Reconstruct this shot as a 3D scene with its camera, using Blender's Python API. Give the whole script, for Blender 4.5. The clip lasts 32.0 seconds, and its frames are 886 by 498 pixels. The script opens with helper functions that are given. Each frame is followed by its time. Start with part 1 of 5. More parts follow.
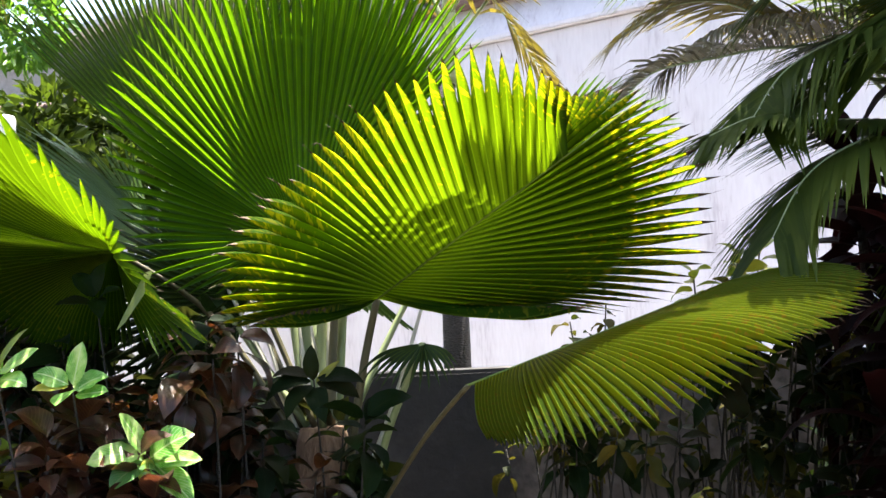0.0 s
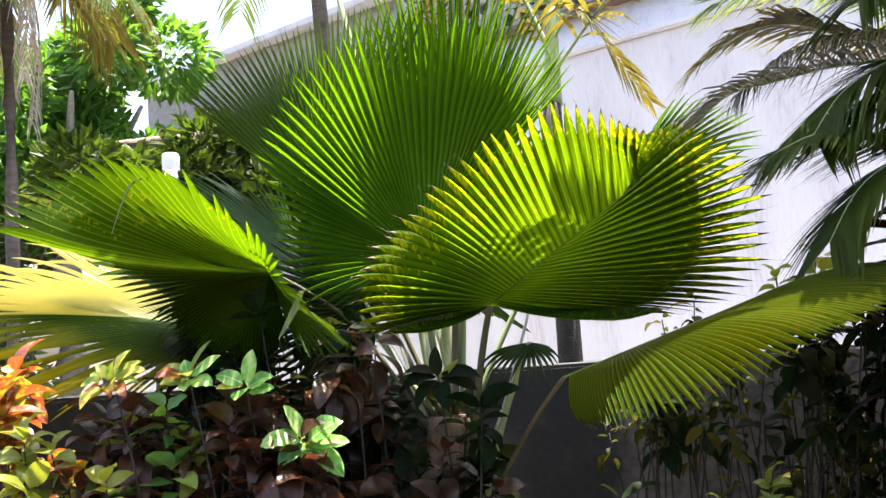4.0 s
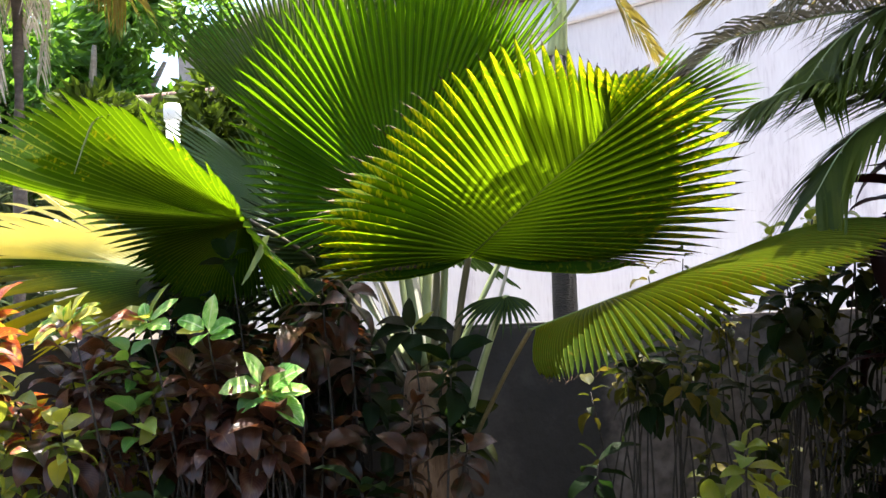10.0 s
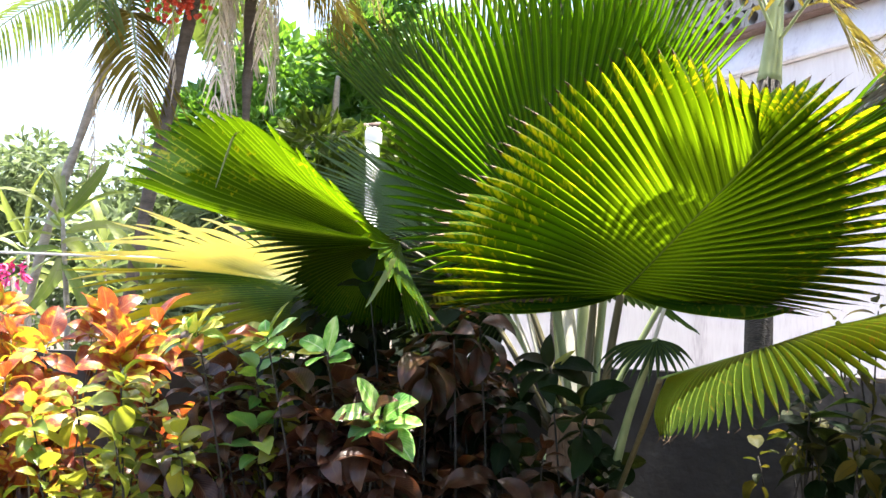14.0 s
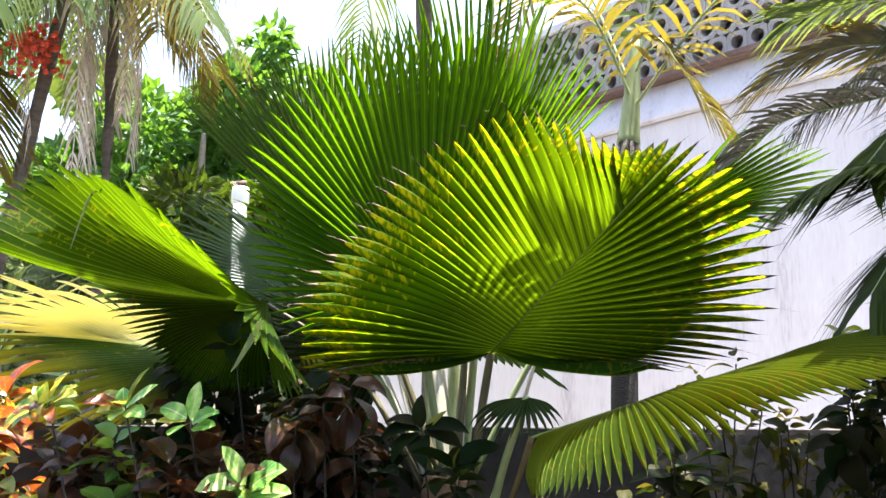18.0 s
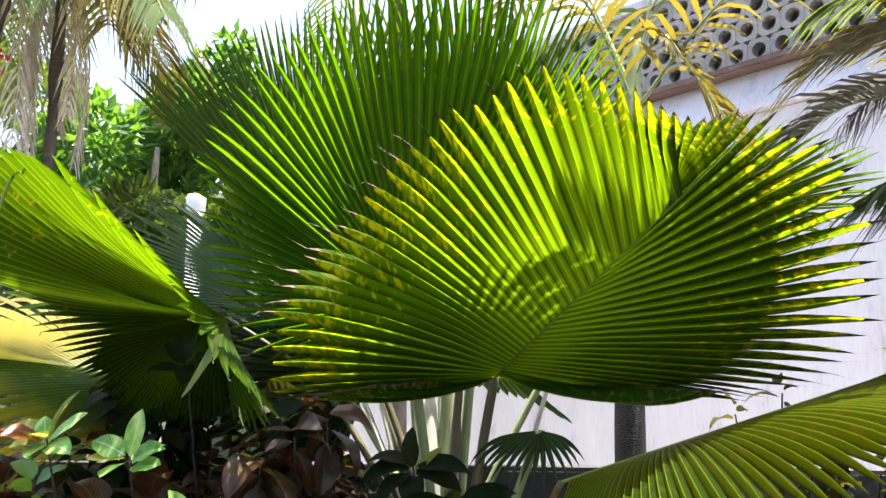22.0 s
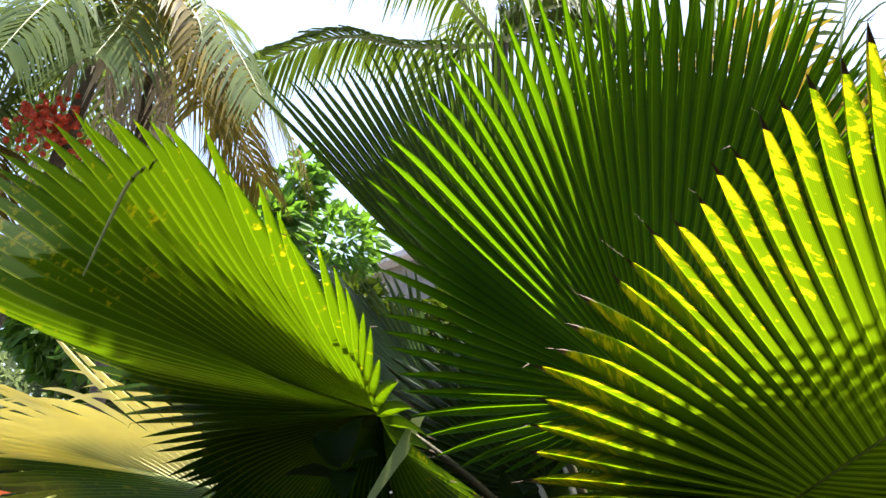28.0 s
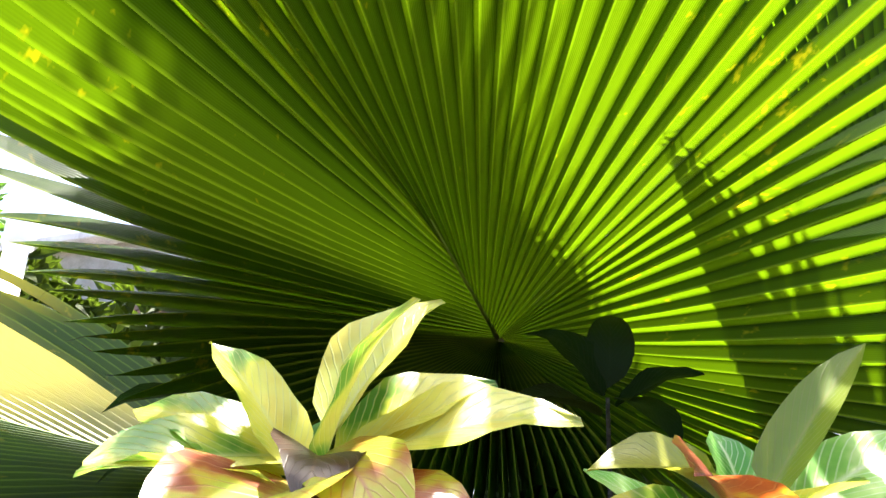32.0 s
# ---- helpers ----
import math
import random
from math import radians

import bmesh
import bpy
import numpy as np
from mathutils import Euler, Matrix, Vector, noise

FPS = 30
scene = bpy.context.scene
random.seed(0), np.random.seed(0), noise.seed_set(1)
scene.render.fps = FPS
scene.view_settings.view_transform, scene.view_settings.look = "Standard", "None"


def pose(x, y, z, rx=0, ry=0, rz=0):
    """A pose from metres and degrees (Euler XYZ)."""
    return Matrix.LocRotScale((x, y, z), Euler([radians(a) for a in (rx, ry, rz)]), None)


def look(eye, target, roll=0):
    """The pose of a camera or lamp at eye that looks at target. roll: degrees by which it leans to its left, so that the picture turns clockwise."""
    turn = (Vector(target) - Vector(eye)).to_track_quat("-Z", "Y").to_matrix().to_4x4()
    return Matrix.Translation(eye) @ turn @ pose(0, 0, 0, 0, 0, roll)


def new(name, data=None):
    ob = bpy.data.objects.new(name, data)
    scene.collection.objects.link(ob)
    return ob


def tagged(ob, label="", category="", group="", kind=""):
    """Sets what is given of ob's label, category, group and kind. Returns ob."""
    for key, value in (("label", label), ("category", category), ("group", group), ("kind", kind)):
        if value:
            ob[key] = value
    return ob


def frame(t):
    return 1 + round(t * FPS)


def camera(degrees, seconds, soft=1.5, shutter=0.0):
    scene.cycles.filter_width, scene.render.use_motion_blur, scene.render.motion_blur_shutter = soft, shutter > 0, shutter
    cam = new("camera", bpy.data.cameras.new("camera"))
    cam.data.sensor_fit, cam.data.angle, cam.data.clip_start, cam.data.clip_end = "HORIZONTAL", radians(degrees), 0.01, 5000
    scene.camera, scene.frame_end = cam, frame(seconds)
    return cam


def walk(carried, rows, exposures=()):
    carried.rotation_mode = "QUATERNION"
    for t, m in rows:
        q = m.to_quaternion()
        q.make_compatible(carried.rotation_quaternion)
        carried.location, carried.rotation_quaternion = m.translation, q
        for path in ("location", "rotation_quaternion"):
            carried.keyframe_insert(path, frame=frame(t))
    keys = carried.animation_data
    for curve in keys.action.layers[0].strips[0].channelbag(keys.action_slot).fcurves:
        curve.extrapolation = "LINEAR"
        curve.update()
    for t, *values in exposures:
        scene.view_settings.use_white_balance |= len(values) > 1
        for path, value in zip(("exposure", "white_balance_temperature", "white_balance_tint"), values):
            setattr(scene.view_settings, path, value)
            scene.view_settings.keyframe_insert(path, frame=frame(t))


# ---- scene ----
cam = camera(49.1, 32.0)
PATH = [
    (0, (-0.183, 0.338, 1.545), (0.046, 2.318, 1.712), -2.3),
    (0.5, (-0.138, 0.27, 1.554), (-0.096, 2.263, 1.709), -0.5),
    (1, (-0.145, 0.189, 1.538), (-0.108, 2.182, 1.696), -2.1),
    (1.5, (-0.14, 0.075, 1.522), (-0.209, 2.072, 1.615), -0.7),
    (2, (-0.135, 0.03, 1.557), (-0.205, 2.021, 1.725), -0.7),
    (2.5, (-0.135, -0.037, 1.557), (-0.185, 1.956, 1.717), -1.7),
    (3, (-0.111, -0.07, 1.566), (-0.246, 1.918, 1.739), -4.6),
    (3.5, (-0.145, -0.101, 1.571), (-0.197, 1.891, 1.744), -5.4),
    (5.5, (-0.021, 0.0, 1.5), (-0.166, 1.988, 1.667), 0.2),
    (6, (0.001, 0.0, 1.503), (-0.159, 1.984, 1.693), -0.2),
    (6.5, (0.004, 0.009, 1.513), (-0.111, 1.994, 1.735), -0.5),
    (7, (-0.02, 0.011, 1.502), (-0.104, 1.995, 1.735), -0.8),
    (7.5, (0.004, 0.011, 1.503), (-0.142, 1.992, 1.736), -0.4),
    (8, (0.01, -0.003, 1.506), (-0.158, 1.983, 1.674), 1.0),
    (8.5, (0.016, -0.007, 1.501), (-0.047, 1.984, 1.677), 0.7),
    (9, (0.0, 0.0, 1.5), (0.0, 1.993, 1.666), 0.2),
    (9.5, (0.034, -0.011, 1.502), (0.007, 1.985, 1.631), -0.6),
    (10, (0.044, 0.013, 1.504), (-0.088, 2.005, 1.614), -2.6),
    (10.5, (0.044, 0.08, 1.489), (-0.101, 2.065, 1.688), 1.7),
    (11, (0.048, 0.141, 1.511), (-0.084, 2.135, 1.585), 2.8),
    (11.5, (0.043, 0.115, 1.496), (-0.347, 2.07, 1.655), 1.0),
    (12, (0.225, 0.159, 1.498), (-0.397, 2.053, 1.659), 4.3),
    (12.5, (0.306, 0.19, 1.507), (-0.33, 2.079, 1.673), 0.9),
    (13, (0.309, 0.202, 1.497), (-0.321, 2.086, 1.726), 1.0),
    (13.5, (0.313, 0.23, 1.501), (-0.356, 2.101, 1.726), 1.8),
    (14, (0.318, 0.254, 1.497), (-0.33, 2.137, 1.685), 1.5),
    (14.5, (0.314, 0.26, 1.502), (-0.3, 2.153, 1.707), 0.7),
    (15, (0.322, 0.251, 1.503), (-0.228, 2.159, 1.745), -0.2),
    (15.5, (0.335, 0.248, 1.509), (-0.188, 2.16, 1.78), -0.6),
    (17.5, (0.326, 0.28, 1.509), (-0.088, 2.217, 1.786), 0.5),
    (18, (0.315, 0.276, 1.506), (-0.074, 2.213, 1.815), -0.0),
    (18.5, (0.335, 0.282, 1.501), (-0.104, 2.21, 1.804), -0.8),
    (19, (0.34, 0.292, 1.501), (-0.13, 2.22, 1.756), -0.5),
    (19.5, (0.36, 0.306, 1.482), (-0.146, 2.238, 1.593), -0.5),
    (20, (0.343, 0.343, 1.479), (-0.103, 2.292, 1.447), -0.6),
    (20.5, (0.23, 0.38, 1.525), (-0.093, 2.35, 1.644), 1.9),
    (21, (0.188, 0.423, 1.512), (-0.007, 2.41, 1.642), -0.3),
    (21.5, (0.161, 0.516, 1.512), (-0.019, 2.5, 1.696), -1.6),
    (22, (0.144, 0.665, 1.509), (-0.153, 2.607, 1.882), 0.3),
    (22.5, (0.07, 0.824, 1.511), (-0.213, 2.761, 1.92), 1.7),
    (23, (-0.009, 0.963, 1.516), (-0.16, 2.926, 1.866), -0.4),
    (23.5, (-0.056, 1.072, 1.5), (-0.35, 3.012, 1.89), 3.1),
    (24, (-0.091, 1.12, 1.48), (-0.335, 3.078, 1.805), 2.2),
    (24.5, (-0.111, 1.107, 1.469), (-0.343, 3.065, 1.804), 0.4),
    (26.5, (-0.173, 1.068, 1.479), (-0.309, 3.02, 1.895), 5.0),
    (27, (-0.181, 1.107, 1.469), (-0.281, 3.052, 1.926), 2.4),
    (27.5, (-0.228, 1.242, 1.507), (-0.455, 3.12, 2.157), -2.1),
    (28, (-0.304, 1.234, 1.479), (-0.673, 3.082, 2.15), 2.8),
    (28.5, (-0.417, 1.338, 1.465), (-0.76, 3.19, 2.136), 0.9),
    (29, (-0.505, 1.523, 1.49), (-0.694, 3.378, 2.215), -0.8),
    (29.5, (-0.616, 1.692, 1.479), (-0.596, 3.433, 2.463), 0.8),
    (30, (-0.787, 1.815, 1.438), (-0.474, 3.564, 2.355), 0.0),
    (30.5, (-0.904, 1.933, 1.432), (-0.442, 3.688, 2.274), -0.7),
    (31, (-0.954, 2.008, 1.445), (-0.455, 3.773, 2.243), -1.7),
    (31.5, (-1.012, 2.03, 1.461), (-0.402, 3.738, 2.305), -2.7),
    (32, (-1.084, 1.983, 1.429), (-0.593, 3.738, 2.253), 2.7),
]
EXPOSURES = [(0.0, 2.57), (10.0, 2.57), (12.5, 2.77), (17.5, 2.62), (18.5, 2.55), (20.2, 2.4), (21.0, 2.52), (22.2, 2.42), (23.5, 1.88), (27.0, 1.8), (29.0, 2.05), (30.0, 2.2), (31.0, 2.75), (32.0, 2.9)]
walk(cam, [(t, look(eye, target, roll)) for t, eye, target, roll in PATH], EXPOSURES)

# ---- light: sun high, behind the palm and a little to the right, open sky ----
SUN_DIR = Vector((0.13, 0.13, 0.98)).normalized()
world = bpy.data.worlds.new("world")
scene.world = world
world.use_nodes = True
wn = world.node_tree
sky = wn.nodes.new("ShaderNodeTexSky")
sky.sky_type = "NISHITA"
sky.sun_disc = False
sky.sun_elevation = math.asin(SUN_DIR.z)
sky.sun_rotation = math.atan2(SUN_DIR.x, SUN_DIR.y)
sky.air_density, sky.dust_density, sky.ozone_density = 1.0, 4.0, 1.0
wn.links.new(sky.outputs[0], wn.nodes["Background"].inputs[0])
wn.nodes["Background"].inputs[1].default_value = 0.122
sun = new("sun", bpy.data.lights.new("sun", "SUN"))
sun.data.energy, sun.data.angle, sun.data.color = 5.0, radians(0.5), (1.0, 0.95, 0.86)
sun.matrix_world = look(SUN_DIR * 30, (0, 0, 0))


# ---- materials ----
def nodes_of(name):
    m = bpy.data.materials.new(name)
    m.use_nodes = True
    nt = m.node_tree
    return m, nt, nt.nodes["Principled BSDF"]


def nd(nt, kind, **inputs):
    n = nt.nodes.new("ShaderNode" + kind)
    for key, v in inputs.items():
        key = key.replace("_", " ")
        if hasattr(v, "is_linked"):
            nt.links.new(v, n.inputs[key])
        else:
            n.inputs[key].default_value = v
    return n


def ramp(nt, fac, stops):
    n = nt.nodes.new("ShaderNodeValToRGB")
    e = n.color_ramp.elements
    while len(e) < len(stops):
        e.new(0.5)
    for el, (p, c) in zip(e, stops):
        el.position, el.color = p, (*c, 1)
    nt.links.new(fac, n.inputs[0])
    return n.outputs[0]


def mixc(nt, fac, a, b, mode="MIX"):
    n = nt.nodes.new("ShaderNodeMix")
    n.data_type, n.blend_type = "RGBA", mode
    for sock, v in ((n.inputs[0], fac), (n.inputs[6], a), (n.inputs[7], b)):
        if hasattr(v, "is_linked"):
            nt.links.new(v, sock)
        else:
            sock.default_value = v if isinstance(v, (int, float)) else (*v, 1)
    return n.outputs[2]


def fn(nt, op, a, b=0.0, c=0.0):
    n = nt.nodes.new("ShaderNodeMath")
    n.operation = op
    for i, v in enumerate((a, b, c)):
        if hasattr(v, "is_linked"):
            nt.links.new(v, n.inputs[i])
        else:
            n.inputs[i].default_value = v
    return n.outputs[0]


def bump(nt, bsdf, height, strength=0.3, distance=0.01):
    b = nd(nt, "Bump", Strength=strength, Distance=distance, Height=height)
    nt.links.new(b.outputs[0], bsdf.inputs["Normal"])
    return b


def through_leaf(nt, bsdf, colour, amount):
    """Sunlight that passes through a leaf blade."""
    tr = nt.nodes.new("ShaderNodeBsdfTranslucent")
    if hasattr(colour, "is_linked"):
        nt.links.new(colour, tr.inputs[0])
    else:
        tr.inputs[0].default_value = (*colour, 1)
    mx = nd(nt, "MixShader", Fac=amount)
    nt.links.new(bsdf.outputs[0], mx.inputs[1])
    nt.links.new(tr.outputs[0], mx.inputs[2])
    out = nt.nodes["Material Output"]
    nt.links.new(mx.outputs[0], out.inputs[0])


def split_uv(nt):
    uv = nt.nodes.new("ShaderNodeUVMap")
    s = nd(nt, "SeparateXYZ", Vector=uv.outputs[0])
    return uv.outputs[0], s.outputs[0], s.outputs[1]


def fan_material(name, dark, light, glow, spots, amount=0.5, spot_colour=(0.24, 0.22, 0.008), gloss=0.07, outer=None, rib=(0.12, 0.17, 0.02), reach=(0.38, 0.78), out=0.0):
    m, nt, b = nodes_of(name)
    uv, u, v = split_uv(nt)
    geo = nt.nodes.new("ShaderNodeNewGeometry")
    coarse = nd(nt, "TexNoise", Vector=geo.outputs["Position"], Scale=5.0, Detail=3.0)
    fine = nd(nt, "TexNoise", Vector=geo.outputs["Position"], Scale=60.0, Detail=2.0)
    lines = nd(nt, "TexWave", Vector=uv, Scale=3.2, Distortion=0.4)
    info = nt.nodes.new("ShaderNodeObjectInfo")
    base = ramp(nt, coarse.outputs[0], [(0.3, dark), (0.7, light)])
    base = mixc(nt, fn(nt, "MULTIPLY", lines.outputs["Fac"], 0.25), base, light)
    base = mixc(nt, fn(nt, "MULTIPLY", info.outputs["Random"], 0.35), base, light)
    along = nd(nt, "CombineXYZ", X=fn(nt, "MULTIPLY", u, 0.9), Y=fn(nt, "MULTIPLY", v, 27.0), Z=fn(nt, "MULTIPLY", info.outputs["Random"], 97.0))
    spot = nd(nt, "TexNoise", Vector=along.outputs[0], Scale=1.15, Detail=3.0, Roughness=0.6)
    level = fn(nt, "ADD", spot.outputs[0], fn(nt, "MULTIPLY", fn(nt, "SUBTRACT", coarse.outputs[0], 0.5), 0.35))
    level = fn(nt, "ADD", level, fn(nt, "MULTIPLY", fn(nt, "SUBTRACT", v, 0.7), out))
    smask = ramp(nt, level, [(spots, (0, 0, 0)), (spots + 0.08, (1, 1, 1))])
    glowc = mixc(nt, fn(nt, "MULTIPLY", lines.outputs["Fac"], 0.3), glow, tuple(0.6 * c for c in glow))
    glowc = mixc(nt, fn(nt, "MULTIPLY", smask, 0.8), glowc, spot_colour)
    base = mixc(nt, fn(nt, "MULTIPLY", smask, 0.6), base, (0.10, 0.09, 0.01))
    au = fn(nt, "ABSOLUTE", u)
    # Glow is darkened towards the folds: pleat shade put into the colour.
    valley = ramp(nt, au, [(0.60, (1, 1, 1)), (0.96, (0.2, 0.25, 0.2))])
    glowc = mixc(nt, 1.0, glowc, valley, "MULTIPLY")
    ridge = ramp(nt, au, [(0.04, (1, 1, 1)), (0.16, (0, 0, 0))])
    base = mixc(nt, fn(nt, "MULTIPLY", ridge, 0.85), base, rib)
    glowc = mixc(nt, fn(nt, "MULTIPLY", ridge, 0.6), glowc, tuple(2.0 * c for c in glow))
    if outer:
        far = ramp(nt, fn(nt, "ADD", v, fn(nt, "MULTIPLY", coarse.outputs[0], 0.3)), [(reach[0], (0, 0, 0)), (reach[1], (1, 1, 1))])
        base = mixc(nt, far, base, outer[0])
        glowc = mixc(nt, far, glowc, outer[1])
    nt.links.new(base, b.inputs["Base Color"])
    b.inputs["Roughness"].default_value = 0.42
    b.inputs["Specular IOR Level"].default_value = gloss
    h = fn(nt, "ADD", lines.outputs["Fac"], fn(nt, "MULTIPLY", fine.outputs[0], 0.6))
    bump(nt, b, h, 0.25, 0.002)
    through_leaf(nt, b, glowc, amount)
    return m


def leaf_material(name, stops, glow_stops, vein, amount=0.4, rough=0.36, blotch=9.0, mottle=0.42, rib_w=0.07, gloss=0.4):
    """Broad leaf with a pale midrib and side veins; colour varies from leaf to leaf and in blotches."""
    m, nt, b = nodes_of(name)
    uv, u, v = split_uv(nt)
    info = nt.nodes.new("ShaderNodeObjectInfo")
    geo = nt.nodes.new("ShaderNodeNewGeometry")
    n1 = nd(nt, "TexNoise", Vector=geo.outputs["Position"], Scale=blotch * 3, Detail=3.0)
    patch = fn(nt, "ADD", fn(nt, "MULTIPLY", fn(nt, "SUBTRACT", n1.outputs[0], 0.5), 2.2 if mottle > 0.5 else 1.0), 0.5)
    pick = fn(nt, "ADD", fn(nt, "MULTIPLY", info.outputs["Random"], 0.32 if mottle > 0.5 else 1.04 - mottle), fn(nt, "MULTIPLY", patch, mottle))
    base = ramp(nt, pick, stops)
    glow = ramp(nt, pick, glow_stops)
    au = fn(nt, "ABSOLUTE", u)
    rib = ramp(nt, au, [(0.0, (1, 1, 1)), (rib_w, (0, 0, 0))])
    side = nd(nt, "TexWave", Scale=4.0, Distortion=0.6)
    comb = nd(nt, "CombineXYZ", X=fn(nt, "SUBTRACT", v, fn(nt, "MULTIPLY", au, 0.35)))
    nt.links.new(comb.outputs[0], side.inputs["Vector"])
    veins = ramp(nt, side.outputs["Fac"], [(0.86, (0, 0, 0)), (0.99, (1, 1, 1))])
    mask = fn(nt, "MAXIMUM", rib, fn(nt, "MULTIPLY", veins, 0.55))
    base = mixc(nt, mask, base, vein)
    glow = mixc(nt, mask, glow, vein)
    nt.links.new(base, b.inputs["Base Color"])
    b.inputs["Roughness"].default_value = rough
    b.inputs["Specular IOR Level"].default_value = gloss
    bump(nt, b, fn(nt, "ADD", veins, n1.outputs[0]), 0.3, 0.003)
    through_leaf(nt, b, glow, amount)
    return m


def rough_material(name, stops, scale, rough=0.85, bumps=0.5, dist=0.01, stretch=(1, 1, 1), fine_scale=6.0):
    m, nt, b = nodes_of(name)
    co = nt.nodes.new("ShaderNodeTexCoord")
    mp = nd(nt, "Mapping", Vector=co.outputs["Object"], Scale=stretch)
    a = nd(nt, "TexNoise", Vector=mp.outputs[0], Scale=scale, Detail=5.0, Roughness=0.6)
    c = nd(nt, "TexNoise", Vector=mp.outputs[0], Scale=scale * fine_scale, Detail=4.0)
    mixv = fn(nt, "ADD", fn(nt, "MULTIPLY", a.outputs[0], 0.65), fn(nt, "MULTIPLY", c.outputs[0], 0.35))
    nt.links.new(ramp(nt, mixv, stops), b.inputs["Base Color"])
    b.inputs["Roughness"].default_value = rough
    bump(nt, b, c.outputs[0], bumps, dist)
    return m


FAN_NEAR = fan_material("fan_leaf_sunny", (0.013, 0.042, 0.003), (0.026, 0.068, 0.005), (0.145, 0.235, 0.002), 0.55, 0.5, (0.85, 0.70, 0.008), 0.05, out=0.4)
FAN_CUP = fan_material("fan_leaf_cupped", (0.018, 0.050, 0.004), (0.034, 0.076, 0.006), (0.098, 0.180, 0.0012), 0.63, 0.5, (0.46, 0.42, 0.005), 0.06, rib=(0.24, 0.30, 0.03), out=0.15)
# Next two: sunlight and white glare on the outer blade put into the colour.
FAN_LIT = fan_material("fan_leaf_lit", (0.012, 0.034, 0.004), (0.022, 0.052, 0.006), (0.052, 0.096, 0.002), 0.62, 0.5, gloss=0.5, outer=((0.17, 0.17, 0.012), (0.42, 0.38, 0.01)), reach=(0.5, 0.95))
FAN_GLARE = fan_material("fan_leaf_glare", (0.012, 0.034, 0.004), (0.022, 0.052, 0.006), (0.12, 0.16, 0.01), 0.62, 0.4, gloss=0.6, outer=((0.62, 0.56, 0.20), (0.55, 0.48, 0.06)), rib=(0.5, 0.45, 0.2), reach=(0.1, 0.4))
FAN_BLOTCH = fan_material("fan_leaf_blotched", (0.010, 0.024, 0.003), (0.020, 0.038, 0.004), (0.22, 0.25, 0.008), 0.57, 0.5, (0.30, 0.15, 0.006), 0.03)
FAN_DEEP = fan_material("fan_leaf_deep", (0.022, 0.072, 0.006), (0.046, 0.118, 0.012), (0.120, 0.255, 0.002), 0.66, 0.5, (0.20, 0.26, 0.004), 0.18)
# Copy for shaded leaves: its weak glow puts their shade into the colour.
FAN_SHADE = fan_material("fan_leaf_shaded", (0.028, 0.052, 0.022), (0.050, 0.080, 0.034), (0.010, 0.022, 0.002), 0.9, 0.3)
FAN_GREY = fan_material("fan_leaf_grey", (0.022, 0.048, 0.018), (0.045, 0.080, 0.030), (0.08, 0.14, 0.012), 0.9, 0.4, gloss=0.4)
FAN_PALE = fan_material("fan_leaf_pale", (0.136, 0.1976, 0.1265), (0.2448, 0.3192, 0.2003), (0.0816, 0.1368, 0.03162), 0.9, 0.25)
FAN_TIP = rough_material("dry_leaf_tip", [(0.3, (0.025, 0.014, 0.006)), (0.7, (0.09, 0.05, 0.02))], 20, 0.8, 0.3)
MIDRIB = rough_material("leaf_midrib", [(0.3, (0.07, 0.12, 0.012)), (0.7, (0.15, 0.20, 0.025))], 14, 0.5, 0.2)
PETIOLE = rough_material("petiole_green", [(0.3, (0.12, 0.16, 0.06)), (0.7, (0.30, 0.34, 0.16))], 9, 0.5, 0.2, stretch=(1, 1, 0.2))
PETIOLE_PALE = rough_material("petiole_pale", [(0.3, (0.34, 0.32, 0.24)), (0.7, (0.62, 0.60, 0.5))], 9, 0.6, 0.3, stretch=(1, 1, 0.15))
PETIOLE_DARK = rough_material("petiole_dark", [(0.3, (0.05, 0.045, 0.02)), (0.7, (0.12, 0.10, 0.045))], 9, 0.55, 0.3, stretch=(1, 1, 0.2))
FIBRE = rough_material("trunk_fibre", [(0.3, (0.072, 0.036, 0.018)), (0.7, (0.252, 0.162, 0.096))], 30, 0.9, 0.8, stretch=(1, 1, 0.2))
BARK = rough_material("palm_bark", [(0.3, (0.16, 0.14, 0.12)), (0.7, (0.40, 0.36, 0.32))], 12, 0.9, 0.8, stretch=(1, 1, 3))
BARK_BROWN = rough_material("brown_bark", [(0.3, (0.05, 0.038, 0.03)), (0.7, (0.15, 0.12, 0.10))], 12, 0.9, 0.8, stretch=(1, 1, 3))
BARK_DARK = rough_material("dark_bark", [(0.3, (0.008, 0.0068, 0.0056)), (0.7, (0.036, 0.03, 0.024))], 14, 0.9, 0.8, stretch=(1, 1, 3))
TWIG = rough_material("twig_bark", [(0.3, (0.048, 0.04, 0.032)), (0.7, (0.136, 0.12, 0.1))], 30, 0.8, 0.4)
SOIL = rough_material("soil", [(0.3, (0.02, 0.014, 0.009)), (0.7, (0.10, 0.07, 0.045))], 7, 0.95, 0.9, 0.03)
PLASTER = rough_material("white_plaster", [(0.30, (0.34, 0.30, 0.33)), (0.46, (0.52, 0.485, 0.51)), (0.7, (0.60, 0.57, 0.59))], 1.3, 0.8, 0.25, 0.008, stretch=(2.4, 2.4, 0.4), fine_scale=14)
ROOF = rough_material("roof_tile", [(0.3, (0.07, 0.04, 0.03)), (0.7, (0.18, 0.11, 0.09))], 9, 0.8, 0.5)
PVC = rough_material("white_plastic_pipe", [(0.3, (0.72, 0.72, 0.70)), (0.7, (0.82, 0.82, 0.80))], 5, 0.4, 0.1)
